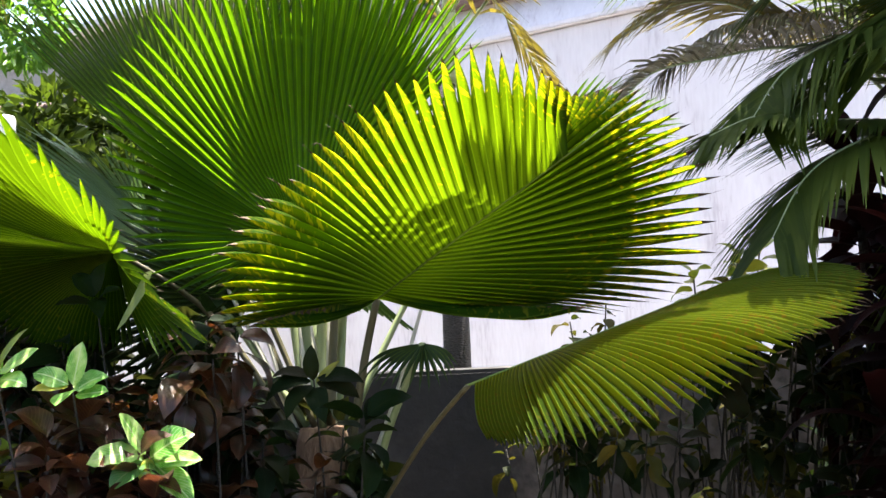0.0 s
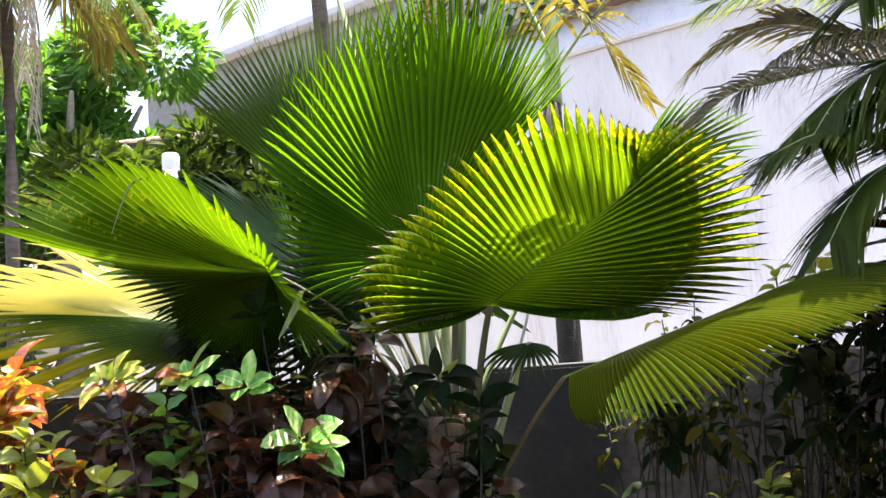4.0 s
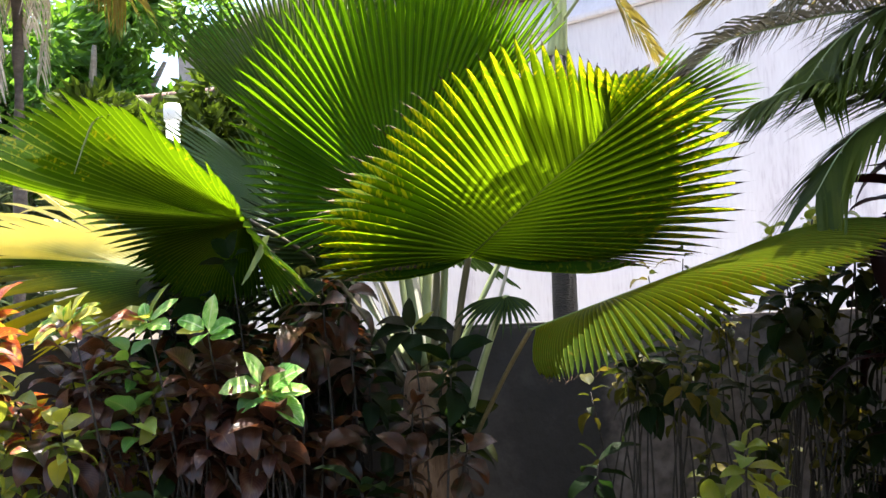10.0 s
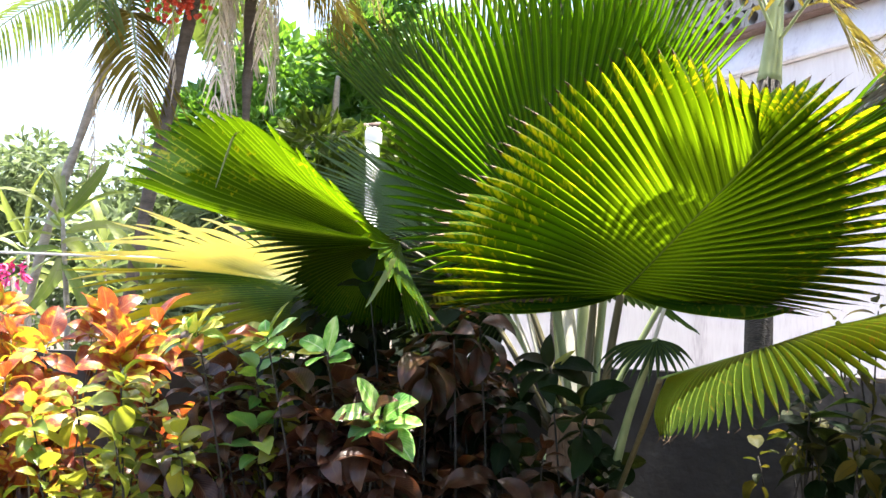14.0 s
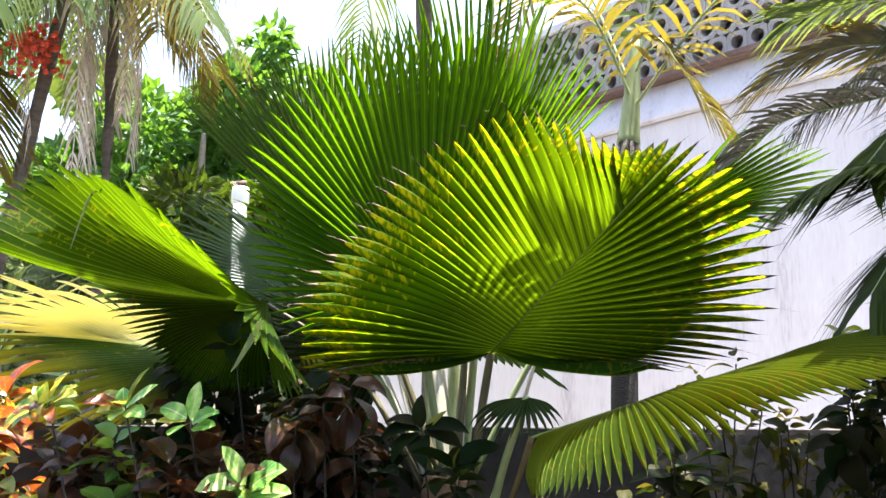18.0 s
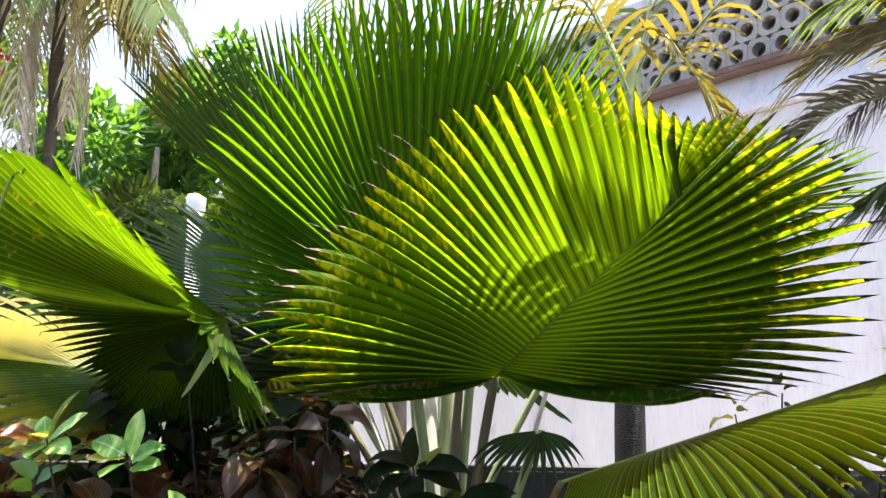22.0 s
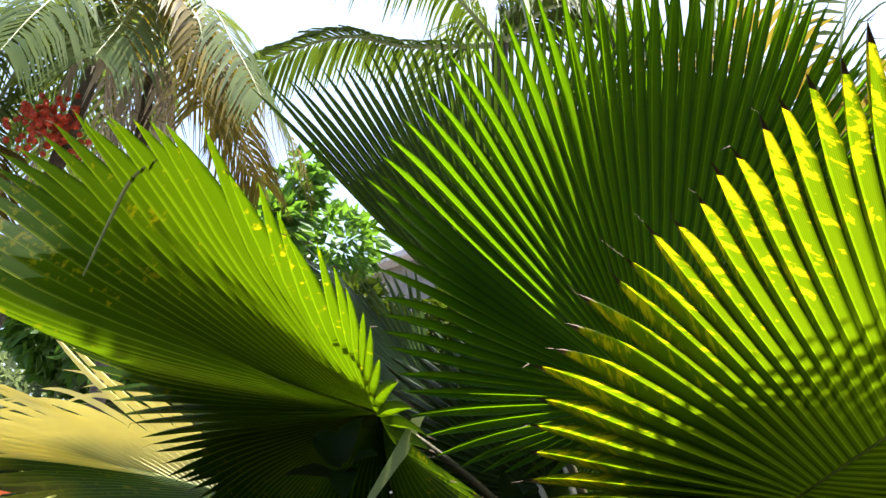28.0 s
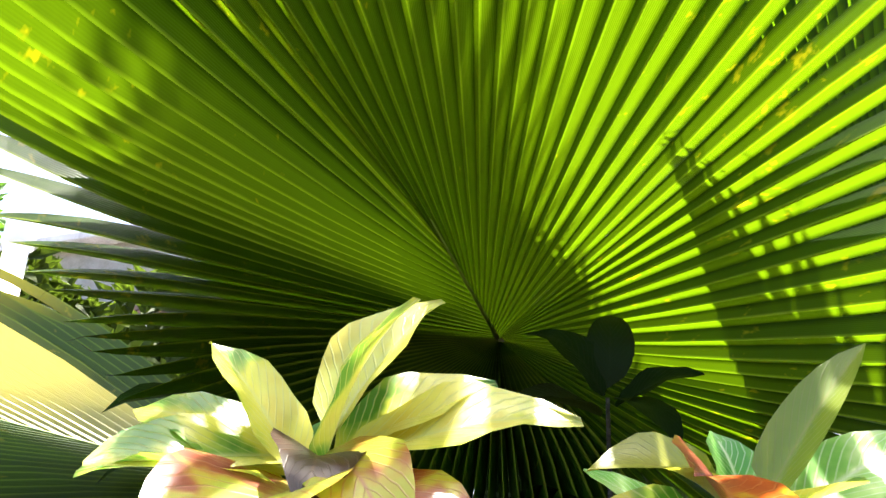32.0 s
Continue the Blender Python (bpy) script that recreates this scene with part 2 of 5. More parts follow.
BLOCK = rough_material("breeze_block", [(0.3, (0.20, 0.18, 0.17)), (0.7, (0.36, 0.33, 0.31))], 10, 0.9, 0.7)
WIRE = rough_material("grey_wire", [(0.3, (0.3, 0.3, 0.3)), (0.7, (0.42, 0.42, 0.42))], 8, 0.5, 0.1)
FRUIT = rough_material("red_fruit", [(0.3, (0.30, 0.02, 0.012)), (0.7, (0.55, 0.06, 0.02))], 30, 0.35, 0.1)
SKIRT = rough_material("dry_frond", [(0.25, (0.22, 0.16, 0.13)), (0.5, (0.50, 0.42, 0.36)), (0.75, (0.68, 0.60, 0.54))], 18, 0.85, 0.4)
MAGENTA = rough_material("magenta_bract", [(0.3, (0.35, 0.01, 0.10)), (0.7, (0.6, 0.03, 0.2))], 20, 0.6, 0.2)

CROTON_BRIGHT = leaf_material("croton_bright", [(0.28, (0.04, 0.15, 0.015)), (0.40, (0.16, 0.28, 0.03)), (0.50, (0.46, 0.45, 0.05)), (0.66, (0.54, 0.53, 0.12)), (0.85, (0.50, 0.42, 0.07))],
    [(0.30, (0.14, 0.34, 0.02)), (0.5, (0.60, 0.58, 0.05)), (0.85, (0.60, 0.50, 0.04))], (0.50, 0.50, 0.15), 0.4, 0.28, 12.0, 0.72, 0.10)
CROTON_LUSH = leaf_material("croton_lush", [(0.3, (0.07, 0.24, 0.03)), (0.5, (0.20, 0.44, 0.07)), (0.7, (0.50, 0.62, 0.22))],
    [(0.3, (0.16, 0.46, 0.03)), (0.7, (0.5, 0.7, 0.1))], (0.60, 0.68, 0.34), 0.4, 0.28, 12.0, 0.6, 0.1)
CROTON_GREEN = leaf_material("croton_green", [(0.2, (0.02999, 0.12, 0.02499)), (0.5, (0.06997, 0.1999, 0.04998)), (0.8, (0.1999, 0.2799, 0.05998))],
    [(0.2, (0.1499, 0.4498, 0.02999)), (0.8, (0.5498, 0.6497, 0.04998))], (0.3199, 0.3798, 0.09996))
CROTON_BROWN = leaf_material("croton_brown", [(0.2, (0.01258, 0.01101, 0.002972)), (0.45, (0.03353, 0.009898, 0.004128)), (0.65, (0.0559, 0.02201, 0.009912)), (0.85, (0.08382, 0.04843, 0.02806))],
    [(0.2, (0.04192, 0.03303, 0.004953)), (0.8, (0.1258, 0.02642, 0.006602))], (0.08382, 0.04402, 0.01982), 0.3, 0.32, 12.0, 0.58)
CROTON_MAROON = leaf_material("croton_maroon", [(0.2, (0.012, 0.004, 0.004)), (0.5, (0.030, 0.009, 0.007)), (0.75, (0.060, 0.022, 0.012)), (0.92, (0.12, 0.08, 0.05))],
    [(0.2, (0.06, 0.012, 0.008)), (0.8, (0.16, 0.05, 0.012))], (0.13, 0.07, 0.03), 0.3, 0.34, 12.0, 0.58)
CROTON_RED = leaf_material("croton_red", [(0.24, (0.26, 0.31, 0.025)), (0.37, (0.34, 0.27, 0.02)), (0.46, (0.20, 0.045, 0.014)), (0.62, (0.13, 0.016, 0.012)), (0.78, (0.055, 0.010, 0.010)), (0.93, (0.30, 0.19, 0.15))],
    [(0.28, (0.50, 0.46, 0.02)), (0.42, (0.45, 0.10, 0.015)), (0.9, (0.24, 0.03, 0.02))], (0.34, 0.15, 0.05), 0.35, 0.34, 12.0, 0.58)
# Near-black copy: shade under and between the fans is put into its colour.
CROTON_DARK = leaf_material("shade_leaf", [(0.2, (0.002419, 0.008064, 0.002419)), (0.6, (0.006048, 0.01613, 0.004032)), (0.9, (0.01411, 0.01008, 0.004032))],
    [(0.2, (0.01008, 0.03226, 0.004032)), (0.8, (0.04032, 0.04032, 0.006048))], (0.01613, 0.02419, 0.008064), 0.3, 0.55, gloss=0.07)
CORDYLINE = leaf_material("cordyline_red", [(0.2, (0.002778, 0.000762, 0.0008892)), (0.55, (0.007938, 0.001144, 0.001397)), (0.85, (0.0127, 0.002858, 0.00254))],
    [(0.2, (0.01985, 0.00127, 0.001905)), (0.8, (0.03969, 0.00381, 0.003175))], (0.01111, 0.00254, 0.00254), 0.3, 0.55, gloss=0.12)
OLIVE_LEAF = leaf_material("olive_leaf", [(0.2, (0.010, 0.016, 0.003)), (0.5, (0.030, 0.034, 0.006)), (0.85, (0.09, 0.07, 0.012))],
    [(0.2, (0.05, 0.07, 0.006)), (0.8, (0.16, 0.12, 0.012))], (0.05, 0.05, 0.015), 0.35, 0.5, gloss=0.1)
LIME = leaf_material("lime_leaf", [(0.2, (0.07056, 0.131, 0.01512)), (0.5, (0.131, 0.1714, 0.02016)), (0.85, (0.2117, 0.2016, 0.0252))],
    [(0.2, (0.2016, 0.3024, 0.01512)), (0.8, (0.4032, 0.378, 0.0252))], (0.2268, 0.2268, 0.04032))
STRAP = leaf_material("strap_leaf", [(0.2, (0.06, 0.10, 0.02)), (0.8, (0.18, 0.21, 0.05))],
    [(0.2, (0.126, 0.21, 0.021)), (0.8, (0.252, 0.294, 0.042))], (0.168, 0.1848, 0.084))


def foliage_material(name, dark, light, glow, amount=0.35, gloss=0.12):
    m, nt, b = nodes_of(name)
    geo = nt.nodes.new("ShaderNodeNewGeometry")
    n1 = nd(nt, "TexNoise", Vector=geo.outputs["Position"], Scale=1.6, Detail=2.0)
    f = fn(nt, "ADD", fn(nt, "MULTIPLY", geo.outputs["Random Per Island"], 0.6), fn(nt, "MULTIPLY", n1.outputs[0], 0.4))
    nt.links.new(ramp(nt, f, [(0.2, dark), (0.8, light)]), b.inputs["Base Color"])
    b.inputs["Roughness"].default_value = 0.5
    b.inputs["Specular IOR Level"].default_value = gloss
    through_leaf(nt, b, glow, amount)
    return m


TREE_LEAF = foliage_material("tree_leaf", (0.02, 0.066, 0.012), (0.07, 0.165, 0.025), (0.18, 0.37, 0.025), 0.35, 0.4)
FROND = foliage_material("frond_green", (0.03, 0.06, 0.018), (0.084, 0.12, 0.036), (0.18, 0.24, 0.036))
FROND_OLIVE = foliage_material("frond_olive", (0.036, 0.032, 0.010), (0.15, 0.12, 0.03), (0.26, 0.20, 0.02))
FROND_DRY = foliage_material("frond_dry", (0.08, 0.07, 0.05), (0.32, 0.30, 0.24), (0.16, 0.13, 0.05), 0.25)
FROND_DARK = foliage_material("frond_dark", (0.018, 0.034, 0.006), (0.055, 0.075, 0.012), (0.09, 0.14, 0.010))
# Paler, greyer green: the haze on the far trees is put into the colour.
FAR_LEAF = foliage_material("far_leaf", (0.06, 0.084, 0.042), (0.132, 0.162, 0.084), (0.18, 0.24, 0.09))


# ---- building helpers ----
def mesh_of(name, verts, faces, material, uvs=None, smooth=True, slots=None):
    me = bpy.data.meshes.new(name)
    me.from_pydata([tuple(v) for v in verts], [], faces)
    for mm in material if isinstance(material, (list, tuple)) else [material]:
        me.materials.append(mm)
    if smooth:
        me.polygons.foreach_set("use_smooth", [True] * len(me.polygons))
    if slots:
        me.polygons.foreach_set("material_index", slots)
    if uvs:
        layer = me.uv_layers.new(name="UVMap")
        for lp in me.loops:
            layer.data[lp.index].uv = uvs[lp.vertex_index]
    me.update()
    return me


def thing(name, place, label, category, group="", kind=""):
    ob = new(name)
    ob.empty_display_size = 0.05
    ob.matrix_basis = Matrix.Translation(place)
    return tagged(ob, label, category, group, kind)


def child(name, me, parent, m=None, label=""):
    """Link mesh data as one part; m is its pose in the world."""
    ob = new(name, me)
    ob.parent = parent
    w = parent.matrix_basis.copy()
    up = parent.parent
    while up:
        w = up.matrix_basis @ w
        up = up.parent
    ob.matrix_basis = w.inverted() @ (m if m is not None else Matrix())
    return tagged(ob, label)


def tube_mesh(name, pts, radii, material, sides=8, flat=1.0, cap=True):
    pts = [Vector(p) for p in pts]
    verts, faces = [], []
    ref = Vector((0, 0, 1))
    for i, p in enumerate(pts):
        d = (pts[min(i + 1, len(pts) - 1)] - pts[max(i - 1, 0)]).normalized()
        a = d.cross(ref)
        a = a.normalized() if a.length > 1e-3 else Vector((1, 0, 0))
        b = a.cross(d)
        for k in range(sides):
            an = 2 * math.pi * k / sides
            verts.append(p + (a * math.cos(an) + b * math.sin(an) * flat) * radii[i])
    for i in range(len(pts) - 1):
        for k in range(sides):
            j = (k + 1) % sides
            faces.append((i * sides + k, i * sides + j, (i + 1) * sides + j, (i + 1) * sides + k))
    if cap:
        faces.append(tuple(reversed(range(sides))))
        faces.append(tuple(range((len(pts) - 1) * sides, len(pts) * sides)))
    return mesh_of(name, verts, faces, material)


def smooth_line(pts, per=6):
    """Catmull-Rom line through a few points."""
    pts = [Vector(p) for p in pts]
    out = []
    for i in range(len(pts) - 1):
        p0, p1, p2, p3 = pts[max(i - 1, 0)], pts[i], pts[i + 1], pts[min(i + 2, len(pts) - 1)]
        for k in range(per):
            t = k / per
            out.append(0.5 * (2 * p1 + (p2 - p0) * t + (2 * p0 - 5 * p1 + 4 * p2 - p3) * t * t + (3 * p1 - p0 - 3 * p2 + p3) * t ** 3))
    out.append(pts[-1])
    return out


def box_mesh(name, lo, hi, material, bevel=0.0):
    bm = bmesh.new()
    bmesh.ops.create_cube(bm, size=1)
    for v in bm.verts:
        v.co = Vector([lo[k] + (v.co[k] + 0.5) * (hi[k] - lo[k]) for k in range(3)])
    if bevel:
        bmesh.ops.bevel(bm, geom=bm.edges[:], offset=bevel, segments=2, affect="EDGES")
    me = bpy.data.meshes.new(name)
    bm.to_mesh(me)
    bm.free()
    me.materials.append(material)
    return me


# ---- fan palm leaves ----
ROWS = (0.0, 0.14, 0.27, 0.40, 0.52, 0.62, 0.72, 0.81, 0.89, 0.95, 1.0)


def fan_leaf(palm, hub, rim, count, blade, seed, fuse=0.6, bow=0.05, costa=None, costa_spread=0.42, ruffle=0.02, stalk=None, stalk_r=(0.016, 0.011),
             stalk_mat=None, label="", fuse_end=None, pleat=1.0, tip_dry=0.03, stalk_flat=0.6, spread_power=1.6, lit_spans=None, by_angle=False, taper=0.85, brown=False, flat=None):
    """One palmate leaf: a stalk and a fan of folded segments from the hub to a rim given by a few points.
    costa: (share of the rim at which the midrib points, its length as a share of the radius)."""
    rng = random.Random(seed)
    hub = Vector(hub)
    line = smooth_line(rim, 12)
    cum = [0.0]
    for a, b in zip(line, line[1:]):
        cum.append(cum[-1] + ((b - hub).angle(a - hub) if by_angle else (b - a).length))

    def rim_at(f):
        want = f * cum[-1]
        for i in range(len(line) - 1):
            if cum[i + 1] >= want:
                k = (want - cum[i]) / max(cum[i + 1] - cum[i], 1e-9)
                return line[i].lerp(line[i + 1], k)
        return line[-1]

    if stalk:
        pts = smooth_line(stalk + [hub], 6)
        r = [stalk_r[0] + (stalk_r[1] - stalk_r[0]) * i / (len(pts) - 1) for i in range(len(pts))]
        leaf = child("fan_leaf", tube_mesh("fan_leaf", pts, r, stalk_mat or PETIOLE, 8, stalk_flat), palm, None, label)
    else:
        d = (rim_at(0.5) - hub).normalized()
        leaf = child("fan_leaf", tube_mesh("fan_leaf", [hub - d * 0.04, hub + d * 0.05], [0.012, 0.006], stalk_mat or PETIOLE, 8), palm, None, label)
    c0, clen = costa[:2] if costa else (0.5, 0.0)
    rib = (rim_at(c0) - hub) * clen
    if costa and len(costa) > 2:
        rib = Vector(costa[2]) - hub

    def origin(f):
        w = max(0.0, 1 - abs(f - c0) / costa_spread)
        return hub + rib * w ** spread_power

    if clen:
        pts = [hub + rib * k * 1.25 for k in (0, 0.25, 0.5, 0.75, 1)]
        child("midrib", tube_mesh("midrib", pts, [0.003, 0.0025, 0.002, 0.0014, 0.0008], MIDRIB, 6), leaf)
    def normal_at(f):
        t = rim_at(min(1, f + 0.02)) - rim_at(max(0, f - 0.02))
        return (rim_at(f) - origin(f)).cross(t).normalized()

    step = sum((b - a).length for a, b in zip(line, line[1:])) / count
    for i in range(count):
        fc, fa, fb = (i + 0.5) / count, i / count, (i + 1) / count
        o, nrm = origin(fc), normal_at(fc)
        cut = fuse if fuse_end is None else fuse + (fuse_end - fuse) * max(0.0, min(1.0, (fc - 0.5) * 6))
        d = (rim_at(fc) - o) * (1 + rng.uniform(-ruffle, ruffle))
        sides = [(origin(f), rim_at(f) - origin(f), normal_at(f)) for f in (fa, fb)]
        tang = (sides[1][0] + sides[1][1] - sides[0][0] - sides[0][1]).normalized()
        sag = Vector((0, 0, -1)) * d.length * rng.uniform(0.0, 0.05)
        side = tang * d.length * rng.uniform(-0.02, 0.02) + nrm * d.length * rng.uniform(-0.03, 0.03)
        verts, uvs = [], []
        for s in ROWS:
            lift = bow * 4 * s * (1 - s)
            drop = (sag + side) * max(0.0, s - cut) ** 2 * 6
            fold = step * min(s, cut) * pleat * 0.5 * (1 if flat is None else max(0.3, min(1, (fc - flat) * 10)))
            h = 1.0 if s <= cut else max(0.0, (1 - s) / (1 - cut)) ** taper
            mid = o + d * s + nrm * (lift * d.length + fold * h) + drop
            low = o + d * s + nrm * (lift * d.length - fold * h) + drop
            pa, pb = [so + sd * s + sn * (lift * sd.length - fold) + (drop if s > cut else Vector()) for so, sd, sn in sides]
            verts += [low.lerp(pa, h) if h < 1 else pa, mid, mid.copy(), low.lerp(pb, h) if h < 1 else pb]
            uvs += [(-1, s), (0, s), (0, s), (1, s)]
        faces, slots = [], []
        for k in range(len(ROWS) - 1):
            for j in (0, 2):
                a = 4 * k + j
                faces.append((a, a + 1, a + 5, a + 4))
                slots.append(1 if ROWS[k] >= 0.945 and brown else 0)
        if tip_dry:
            end = verts[-2]
            w = d.normalized() * d.length * tip_dry * rng.uniform(0.4, 2.0) + Vector((rng.uniform(-1, 1), rng.uniform(-1, 1), rng.uniform(-1, 0.6))) * 0.012
            k = len(verts)
            verts += [end + nrm * 0.0012, end - nrm * 0.0012, end + w]
            uvs += [(0, 1)] * 3
            faces.append((k, k + 1, k + 2))
            slots.append(1)
        child("leaf_segment", mesh_of("leaf_segment", verts, faces, [next((m for m, a, b in lit_spans or () if a < fc < b), blade), FAN_TIP], uvs, True, slots), leaf)
    return leaf


# ---- broad leaves ----
def broad_leaf_mesh(name, length, width, fold, curl, wave, material, rows=8, pointed=0.8, seed=0):
    """Leaf along +y from its stalk, facing +z."""
    rng = random.Random(seed)
    verts, uvs, faces = [], [], []
    ph = rng.uniform(0, 6)
    for i in range(rows + 1):
        s = i / rows
        w = width * 0.5 * (math.sin(math.pi * min(1, s ** pointed)) ** 0.68 if 0 < s < 1 else 0.02)
        ang = curl * s * s
        y, z = length * s * math.cos(ang * 0.5), -length * s * math.sin(ang * 0.5)
        for k, c in enumerate((-1, -0.5, 0, 0.5, 1)):
            e = wave * width * math.sin(ph + s * 13 + c * 2) * abs(c)
            verts.append((c * w, y, z + abs(c) * w * fold + e))
            uvs.append((c, s))
    for i in range(rows):
        for k in range(4):
            a = i * 5 + k
            faces.append((a, a + 1, a + 6, a + 5))
    return mesh_of(name, verts, faces, material, uvs)


def leaf_set(material, length, width, seed, n=5, pointed=0.8, curl=(0.2, 1.1)):
    rng = random.Random(seed)
    return [broad_leaf_mesh("leaf", length * rng.uniform(0.8, 1.15), width * rng.uniform(0.8, 1.15), rng.uniform(0.1, 0.5), rng.uniform(*curl), rng.uniform(0.01, 0.05),
            material, pointed=pointed, seed=seed + k) for k in range(n)]


def aim(place, direction, face=(0, 0, 1), scale=1.0):
    """Pose with +y along direction and +z near face."""
    y = Vector(direction).normalized()
    x = y.cross(Vector(face))
    x = x.normalized() if x.length > 1e-3 else Vector((1, 0, 0))
    z = x.cross(y)
    r = Matrix((x, y, z)).transposed().to_4x4()
    return Matrix.Translation(place) @ r @ Matrix.Scale(scale, 4)


def rosette(plant, top, leaves, n, rng, lean=(0, 0, 1), rise=(-0.2, 0.9), spread=0.05):
    """Leaves round a stem's top."""
    ax = Vector(lean).normalized()
    for k in range(n):
        an = k * 2.4 + rng.uniform(-0.3, 0.3)
        f = k / max(1, n - 1)
        el = rise[0] + (rise[1] - rise[0]) * f + rng.uniform(-0.15, 0.15)
        d = Vector((math.cos(an) * math.cos(el), math.sin(an) * math.cos(el), math.sin(el)))
        d = (d + (ax - Vector((0, 0, 1))) * 0.7).normalized()
        at = Vector(top) + ax * spread * (f - 0.8) + d * 0.006
        roll = Vector((rng.uniform(-0.7, 0.7), rng.uniform(-0.7, 0.7), rng.uniform(-0.4, 0.4)))
        child("leaf", rng.choice(leaves), plant, aim(at, d, ax + roll, rng.uniform(0.5, 1.2)))


def shrub(name, foot, tops, sets, label, category, group="", seed=0, n=(8, 12), rise=(-0.3, 0.9), stem_r=0.006, stem_mat=None, spread=0.09):
    """Stems from the foot to several tops, with a rosette of leaves on each."""
    rng = random.Random(seed)
    plant = thing(name, foot, label, category, group)
    foot = Vector(foot)
    for top in tops:
        top = Vector(top)
        mid = foot.lerp(top, 0.5) + Vector((rng.uniform(-0.1, 0.1), rng.uniform(-0.05, 0.05), 0.04))
        start = foot + Vector((rng.uniform(-0.08, 0.08), rng.uniform(-0.05, 0.05), 0))
        pts = smooth_line([start, mid, top], 5)
        rr = [stem_r * (1 - 0.6 * i / (len(pts) - 1)) for i in range(len(pts))]
        child("stem", tube_mesh("stem", pts, rr, stem_mat or BARK_DARK, 6), plant)
        lean = (top - mid).normalized() * 0.4 + Vector((0, 0, 1))
        rosette(plant, top, rng.choice(sets), rng.randint(*n), rng, lean, rise, spread)
    return plant


# ---- feather fronds ----
def frond_mesh(name, pts, leaflet, pairs, material, seed, droop=0.5, width=0.02, vee=0.5, start=0.12, rachis=0.008, sweep=0.7, rachis_mat=None, ragged=0.15):
    rng = random.Random(seed)
    line = smooth_line(pts, 8)
    verts, faces, slots = [], [], []
    n = len(line)
    ref = Vector((0, 0, 1))
    for i, p in enumerate(line):
        d = (line[min(i + 1, n - 1)] - line[max(i - 1, 0)]).normalized()
        a = d.cross(ref)
        a = a.normalized() if a.length > 1e-3 else Vector((1, 0, 0))
        b = a.cross(d)
        r = rachis * (1 - 0.8 * i / (n - 1))
        for k in range(5):
            an = 2 * math.pi * k / 5
            verts.append(p + (a * math.cos(an) + b * math.sin(an)) * r)
    for i in range(n - 1):
        for k in range(5):
            j = (k + 1) % 5
            faces.append((i * 5 + k, i * 5 + j, (i + 1) * 5 + j, (i + 1) * 5 + k))
            slots.append(1)
    for q in range(pairs):
        f = start + (1 - start) * (q + rng.uniform(-0.3, 0.3)) / pairs
        x = max(0.0, min(0.999, f)) * (n - 1)
        i = int(x)
        p = line[i].lerp(line[min(i + 1, n - 1)], x - i)
        d = (line[min(i + 1, n - 1)] - line[i]).normalized()
        a = d.cross(ref)
        a = a.normalized() if a.length > 1e-3 else Vector((1, 0, 0))
        b = a.cross(d)
        ln = leaflet * (0.55 + 0.45 * math.sin(math.pi * min(1, 0.15 + f * 0.85))) * rng.uniform(1 - ragged, 1 + ragged)
        for sgn in (-1, 1):
            dirn = (a * sgn + d * sweep + b * vee * rng.uniform(0.6, 1.2)).normalized()
            w = (d - dirn * d.dot(dirn)).normalized() * width * 0.5
            k0 = len(verts)
            for s, hw in ((0, 0.35), (0.3, 1), (0.65, 0.8), (1, 0.05)):
                c = p + dirn * ln * s + Vector((0, 0, -1)) * droop * ln * s * s * rng.uniform(0.85, 1.15)
                verts += [c - w * hw, c + w * hw]
            for s in range(3):
                faces.append((k0 + 2 * s, k0 + 2 * s + 1, k0 + 2 * s + 3, k0 + 2 * s + 2))
                slots.append(0)
    return mesh_of(name, verts, faces, [material, rachis_mat or PETIOLE], None, True, slots)


def leaf_cloud(name, centres, material, count, size, seed):
    """Many small leaves spread over clumps: centres are (x, y, z, radius)."""
    rng = random.Random(seed)
    verts, faces = [], []
    tot = sum(c[3] ** 2 for c in centres)
    for cx, cy, cz, r in centres:
        for _ in range(int(count * r * r / tot)):
            v = Vector((rng.gauss(0, 1), rng.gauss(0, 1), rng.gauss(0, 1))).normalized()
            rad = r * (0.55 + 0.5 * rng.random() ** 0.6)
            p = Vector((cx, cy, cz)) + Vector((v.x * rad, v.y * rad, v.z * rad * 0.85))
            d = (v + Vector((rng.uniform(-1, 1), rng.uniform(-1, 1), rng.uniform(-1, 0.4)))).normalized()
            w = d.cross(Vector((rng.uniform(-1, 1), rng.uniform(-1, 1), rng.uniform(-1, 1)))).normalized()
            ln, wd = size * rng.uniform(0.7, 1.3), size * 0.22 * rng.uniform(0.8, 1.3)
            up = d.cross(w) * wd * 0.5
            k = len(verts)
            verts += [p, p + d * ln * 0.5 - w * wd + up, p + d * ln, p + d * ln * 0.5 + w * wd + up]
            faces += [(k, k + 1, k + 2), (k, k + 2, k + 3)]
    return mesh_of(name, verts, faces, material, None, False)


# ---- the large structure ----
def grid_sheet(name, size, n, material, rough):
    verts, faces = [], []
    for j in range(n + 1):
        for i in range(n + 1):
            u, v = 2 * i / n - 1, 2 * j / n - 1
            x, y = size * u * abs(u) ** 1.5, size * v * abs(v) ** 1.5 + 2
            verts.append((x, y, rough * noise.noise((x * 1.7, y * 1.7, 0)) if abs(x) < 20 and abs(y) < 20 else 0))
    for j in range(n):
        for i in range(n):
            a = j * (n + 1) + i
            faces.append((a, a + 1, a + n + 2, a + n + 1))
    return mesh_of(name, verts, faces, material)


